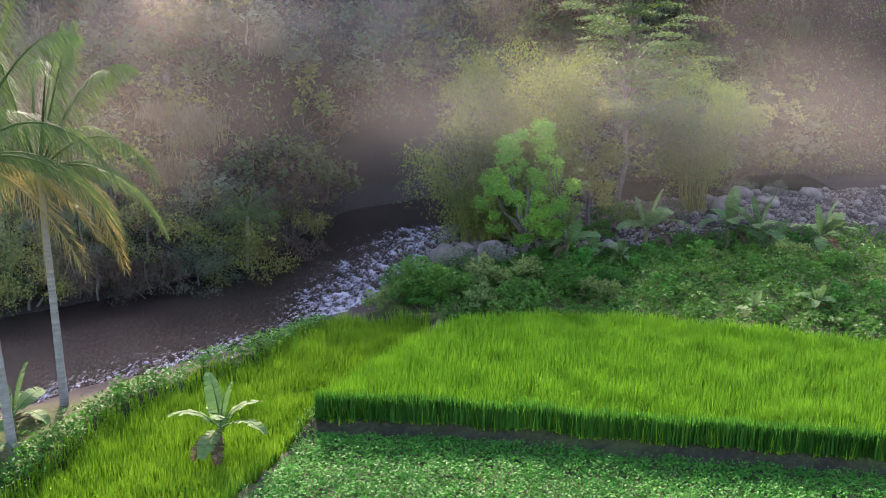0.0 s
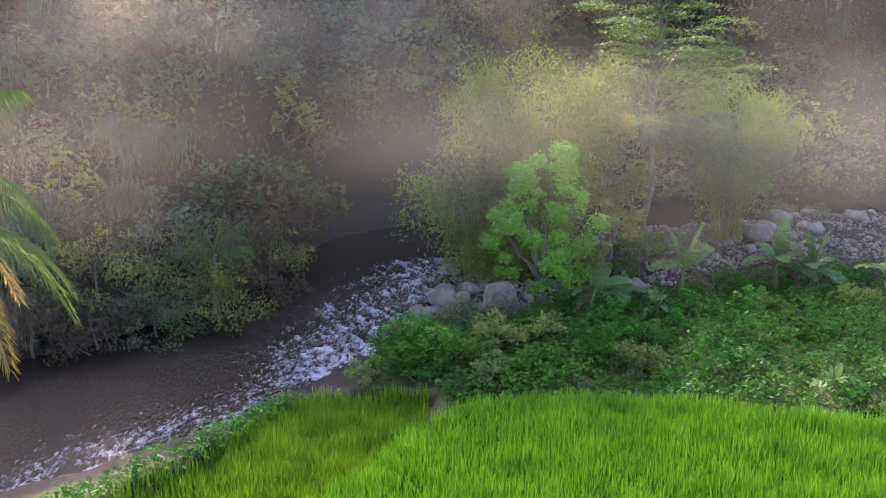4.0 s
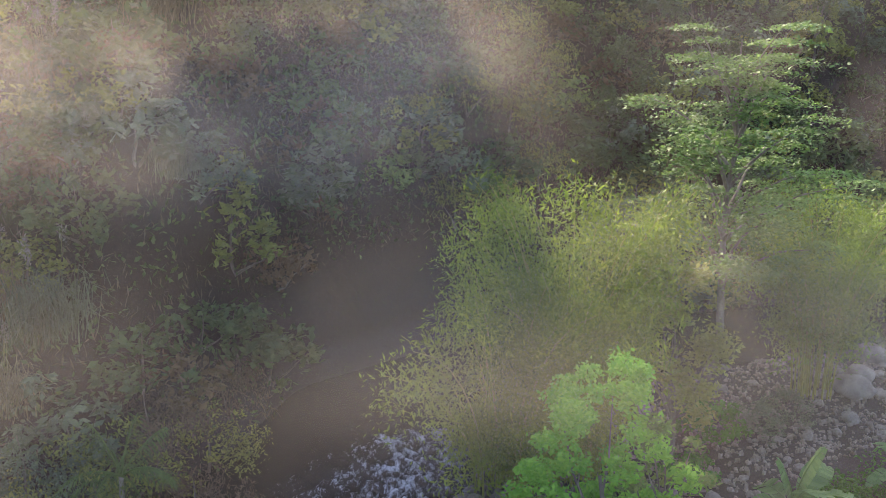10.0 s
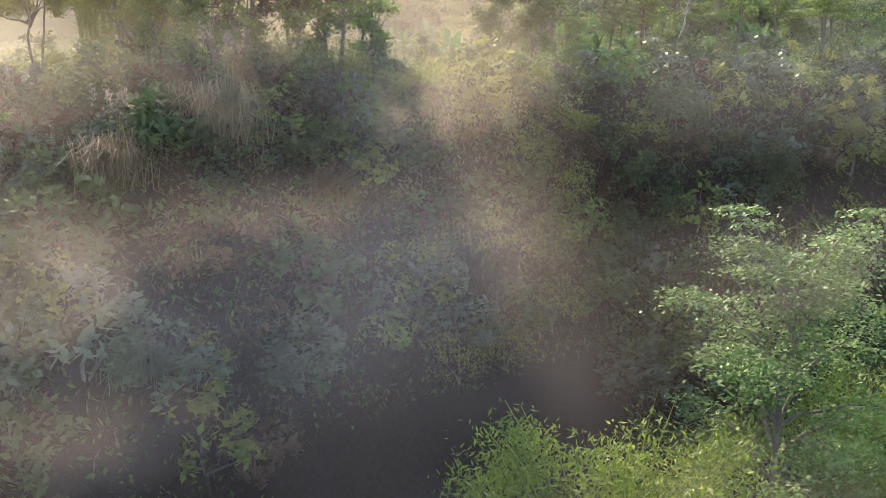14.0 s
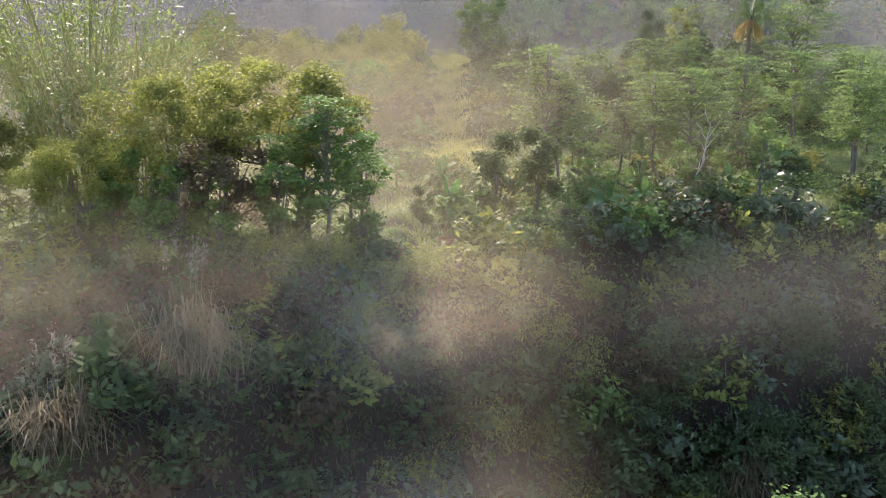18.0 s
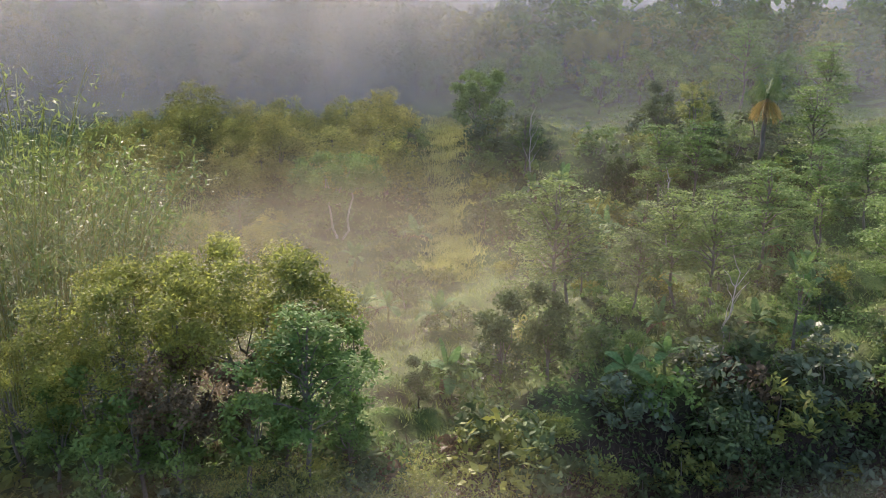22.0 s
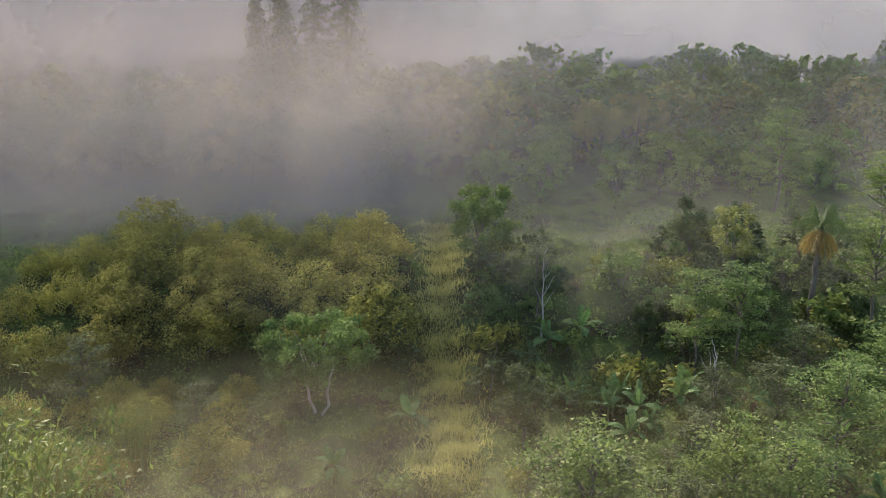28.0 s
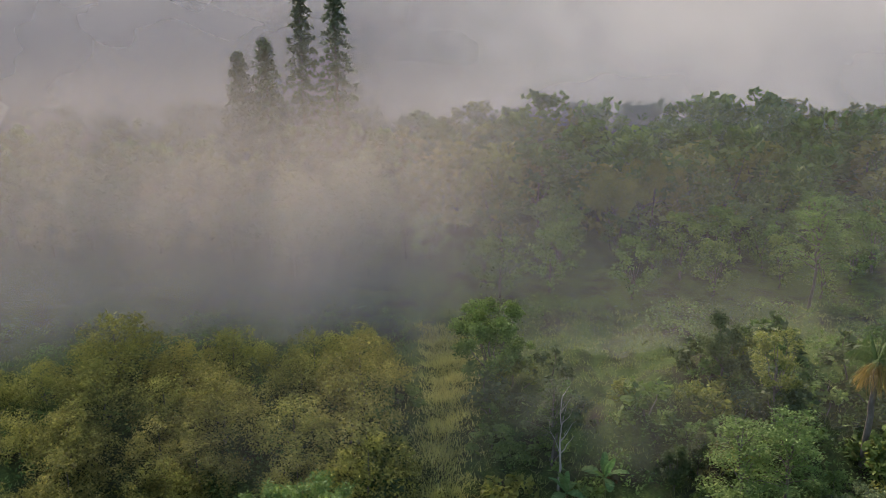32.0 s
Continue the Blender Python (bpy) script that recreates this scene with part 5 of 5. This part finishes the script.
def bare_tree(m, seed, label):
    r = np.random.default_rng(seed)
    t = thing("bare_tree", label, "tree", m=m)
    p = bend((0, 0, -0.3), (r.normal(0, 0.3), r.normal(0, 0.3), 6.0), 0, 0.08, 8, r)
    part("trunk", mesh_of("trunk", *tube(p, np.linspace(0.09, 0.02, 8), 6), PALE_BARK, True), t)
    for k in range(9):
        a, b = p[3 + k % 5], r.uniform(0, 6.28)
        part("limb", mesh_of("limb", *tube(bend(a, a + np.array([math.cos(b), math.sin(b), 1.6]) * r.uniform(0.6, 1.3), 0, 0.06, 5, r), np.linspace(0.035, 0.008, 5), 4), PALE_BARK, True), t)


low = [shrub("low_shrub", "low leafy green shrub in the upland clearing", 240, 1.3, 1.0, GREEN, 380, 0.21, 7),
       shrub("low_shrub", "low yellow-green shrub in the upland clearing", 241, 1.2, 1.0, DOME, 380, 0.2, 7),
       shrub("low_shrub", "low dark green shrub in the upland clearing", 242, 1.5, 1.0, DEEP, 380, 0.22, 7)]
rl = np.random.default_rng(17)
for k in range(78):
    x, y = (rl.uniform(6, 27), rl.uniform(84, 114)) if k < 52 else (rl.uniform(-14, 6), rl.uniform(88, 113))
    copy_thing(low[rl.choice(3, p=[0.4, 0.25, 0.35])], at(x, y, rl.uniform(0.7, 1.4), rl.uniform(0, 360)))
for k, ob in enumerate(low):
    ob.matrix_basis = at(10 + 4 * k, 99)
for k in range(64):
    x, y = rl.uniform(4, 32), rl.uniform(112, 134)
    if abs(x - 1.5 - 0.035 * (y - 105)) > 2.6 and (x - 14) ** 2 / 50 + (y - 133) ** 2 / 20 > 1:
        copy_thing(low[rl.choice(3, p=[0.4, 0.25, 0.35])], at(x, y, rl.uniform(1.1, 2.4), rl.uniform(0, 360)))
for k, (x, y) in enumerate([(-1.6, 112), (-1.2, 116.5), (-1.9, 121), (-0.6, 126), (4.6, 113.5), (5.2, 117), (4.9, 121.8), (5.0, 124.6)]):
    copy_thing(low[(0, 2, 1)[k % 3]], at(x, y, 1.7 + 0.3 * (k % 3), k * 77))
for k in range(12):
    banana("banana plant with pale ragged leaves on the upland", 160 + k, rl.uniform(1.8, 2.4), at(rl.uniform(7, 25), rl.uniform(96, 114), 1, k * 50), 7, 1)
bare_tree(at(16.5, 106.7, 0.9), 1, "dead grey tree with bare twigs")
bare_tree(at(8.6, 119.0, 1.0), 2, "bare pale tree with thin upright twigs")
bare_tree(at(14.2, 88.0, 0.8, 40), 3, "bare leaning young tree on the upland")

# ---- mist ----
def mist(name, path, low, high, thick, scale, label, tint=(0.5, 0.52, 0.58), foot=0.35, peak=0.55, least=0.45):
    """A standing veil of mist along a path in plan, thinning out towards its ends, its foot and its top."""
    path = np.asarray(path, float)
    t = np.linspace(0, 1, 60)
    s = np.linspace(0, 1, len(path))
    px, py = np.interp(t, s, path[:, 0]), np.interp(t, s, path[:, 1])
    h = np.linspace(0, 1, 24)
    T, H = np.meshgrid(t, h)
    X = np.interp(T, t, px)
    Y = np.interp(T, t, py) + 1.2 * wave_noise(X, H * 12, 14, int(thick * 1000))
    Z = low + (high - low) * H
    k, m = np.meshgrid(np.arange(23), np.arange(59), indexing="ij")
    f = np.stack([k * 60 + m, k * 60 + m + 1, (k + 1) * 60 + m + 1, (k + 1) * 60 + m], -1).reshape(-1, 4)
    me = mesh_of(name, np.stack([X, Y, Z], -1).reshape(-1, 3), f, mist_mat(name, thick, tint, scale, least), True)
    veil = smooth01(T / 0.3) * smooth01((1 - T) / 0.3) * smooth01((1 - H) / peak) * smooth01(H / foot)
    a = me.attributes.new("veil", "FLOAT", "POINT")
    a.data.foreach_set("value", veil.ravel().astype(np.float32))
    return tagged(new(name, me), label, "mist", "veils of mist", "stuff")


# tints carry the mist's light: warm and pale for glowing air, duller elsewhere
AIR, GORGE, GLOW_TINT, FAR = (0.5, 0.46, 0.39), (0.7, 0.62, 0.5), (0.6, 0.52, 0.39), (0.5, 0.5, 0.495)
# morning haze over the river bed, under the camera's way
for y, thick in [(41, 0.1), (48.6, 0.11), (51.5, 0.11)]:
    mist("mist", [(-10, y - 2), (-2, y - 0.4), (6, y + 0.8), (13, y + 1.6), (22, y + 2.6), (36, y + 6)], 3.0, 13.6, thick, 0.09, "thin morning haze before the far river bank", AIR, 0.65, 0.4)
mist("mist", [(-46, 22), (-28, 32), (-17, 39.5), (-10, 44.5), (-4, 49)], 2.5, 14.5, 0.17, 0.09, "thin morning haze before the bushes of the river bank", (0.6, 0.54, 0.44), 0.5, 0.4)
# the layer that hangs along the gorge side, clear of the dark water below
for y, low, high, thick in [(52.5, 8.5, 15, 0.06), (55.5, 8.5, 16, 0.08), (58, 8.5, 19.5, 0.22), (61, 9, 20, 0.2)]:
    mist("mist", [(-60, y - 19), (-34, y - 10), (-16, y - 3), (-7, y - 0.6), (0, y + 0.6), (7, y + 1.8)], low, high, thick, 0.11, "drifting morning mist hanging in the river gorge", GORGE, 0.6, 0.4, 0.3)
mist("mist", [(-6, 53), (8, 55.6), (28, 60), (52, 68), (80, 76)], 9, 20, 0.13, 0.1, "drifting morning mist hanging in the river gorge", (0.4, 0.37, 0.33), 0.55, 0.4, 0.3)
# mist before and behind the trees of the rim, its sunlit brightness put into the tint
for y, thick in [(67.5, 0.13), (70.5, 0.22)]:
    mist("mist", [(-56, y - 14), (-28, y - 7), (-12, y - 2), (0, y), (7, y + 1)], 14, 25, thick, 0.1, "morning mist at the brow of the gorge, its glow put into the tint", (0.72, 0.62, 0.46), 0.6, 0.4, 0.4)
mist("mist", [(0, 68), (12, 70), (28, 74), (52, 80)], 15, 24, 0.09, 0.1, "morning mist at the brow of the gorge, tinted as less lit", (0.42, 0.42, 0.39), 0.6, 0.4, 0.5)
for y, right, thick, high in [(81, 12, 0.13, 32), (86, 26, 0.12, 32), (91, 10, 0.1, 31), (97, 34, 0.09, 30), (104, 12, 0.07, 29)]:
    mist("mist", [(-60, y - 3), (-26, y - 1), (-8, y), (right, y + 1)], 17.5, high, thick, 0.07, "morning mist over the upland clearing, tinted as if sunlit", GLOW_TINT, 0.25, 0.6)
mist("mist", [(-24, 117), (6, 119), (36, 122), (76, 127)], 19, 33, 0.08, 0.05, "thin haze among the upland trees", FAR)
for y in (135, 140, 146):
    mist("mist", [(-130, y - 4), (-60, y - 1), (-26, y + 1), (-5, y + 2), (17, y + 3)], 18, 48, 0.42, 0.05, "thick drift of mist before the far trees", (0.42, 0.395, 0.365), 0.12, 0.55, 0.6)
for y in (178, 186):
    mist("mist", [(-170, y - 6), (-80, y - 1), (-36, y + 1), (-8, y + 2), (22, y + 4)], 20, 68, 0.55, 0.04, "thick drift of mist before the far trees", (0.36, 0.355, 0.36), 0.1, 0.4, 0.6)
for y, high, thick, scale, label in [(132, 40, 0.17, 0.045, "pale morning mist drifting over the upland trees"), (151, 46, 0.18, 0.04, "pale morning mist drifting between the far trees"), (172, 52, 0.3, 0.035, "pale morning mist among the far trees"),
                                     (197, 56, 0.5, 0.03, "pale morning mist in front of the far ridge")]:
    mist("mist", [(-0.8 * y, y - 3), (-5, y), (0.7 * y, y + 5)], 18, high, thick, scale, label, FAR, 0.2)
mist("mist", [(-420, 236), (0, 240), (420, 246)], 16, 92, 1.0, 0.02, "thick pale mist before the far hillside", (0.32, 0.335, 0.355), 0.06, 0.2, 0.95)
# a paler tint imitates the sunlit gap above the ridge
mist("mist", [(-26, 226), (8, 228), (44, 230)], 26, 66, 0.5, 0.04, "bank of mist over the far ridge, sunlight put into its tint", (0.6, 0.6, 0.56), 0.4, 0.5)
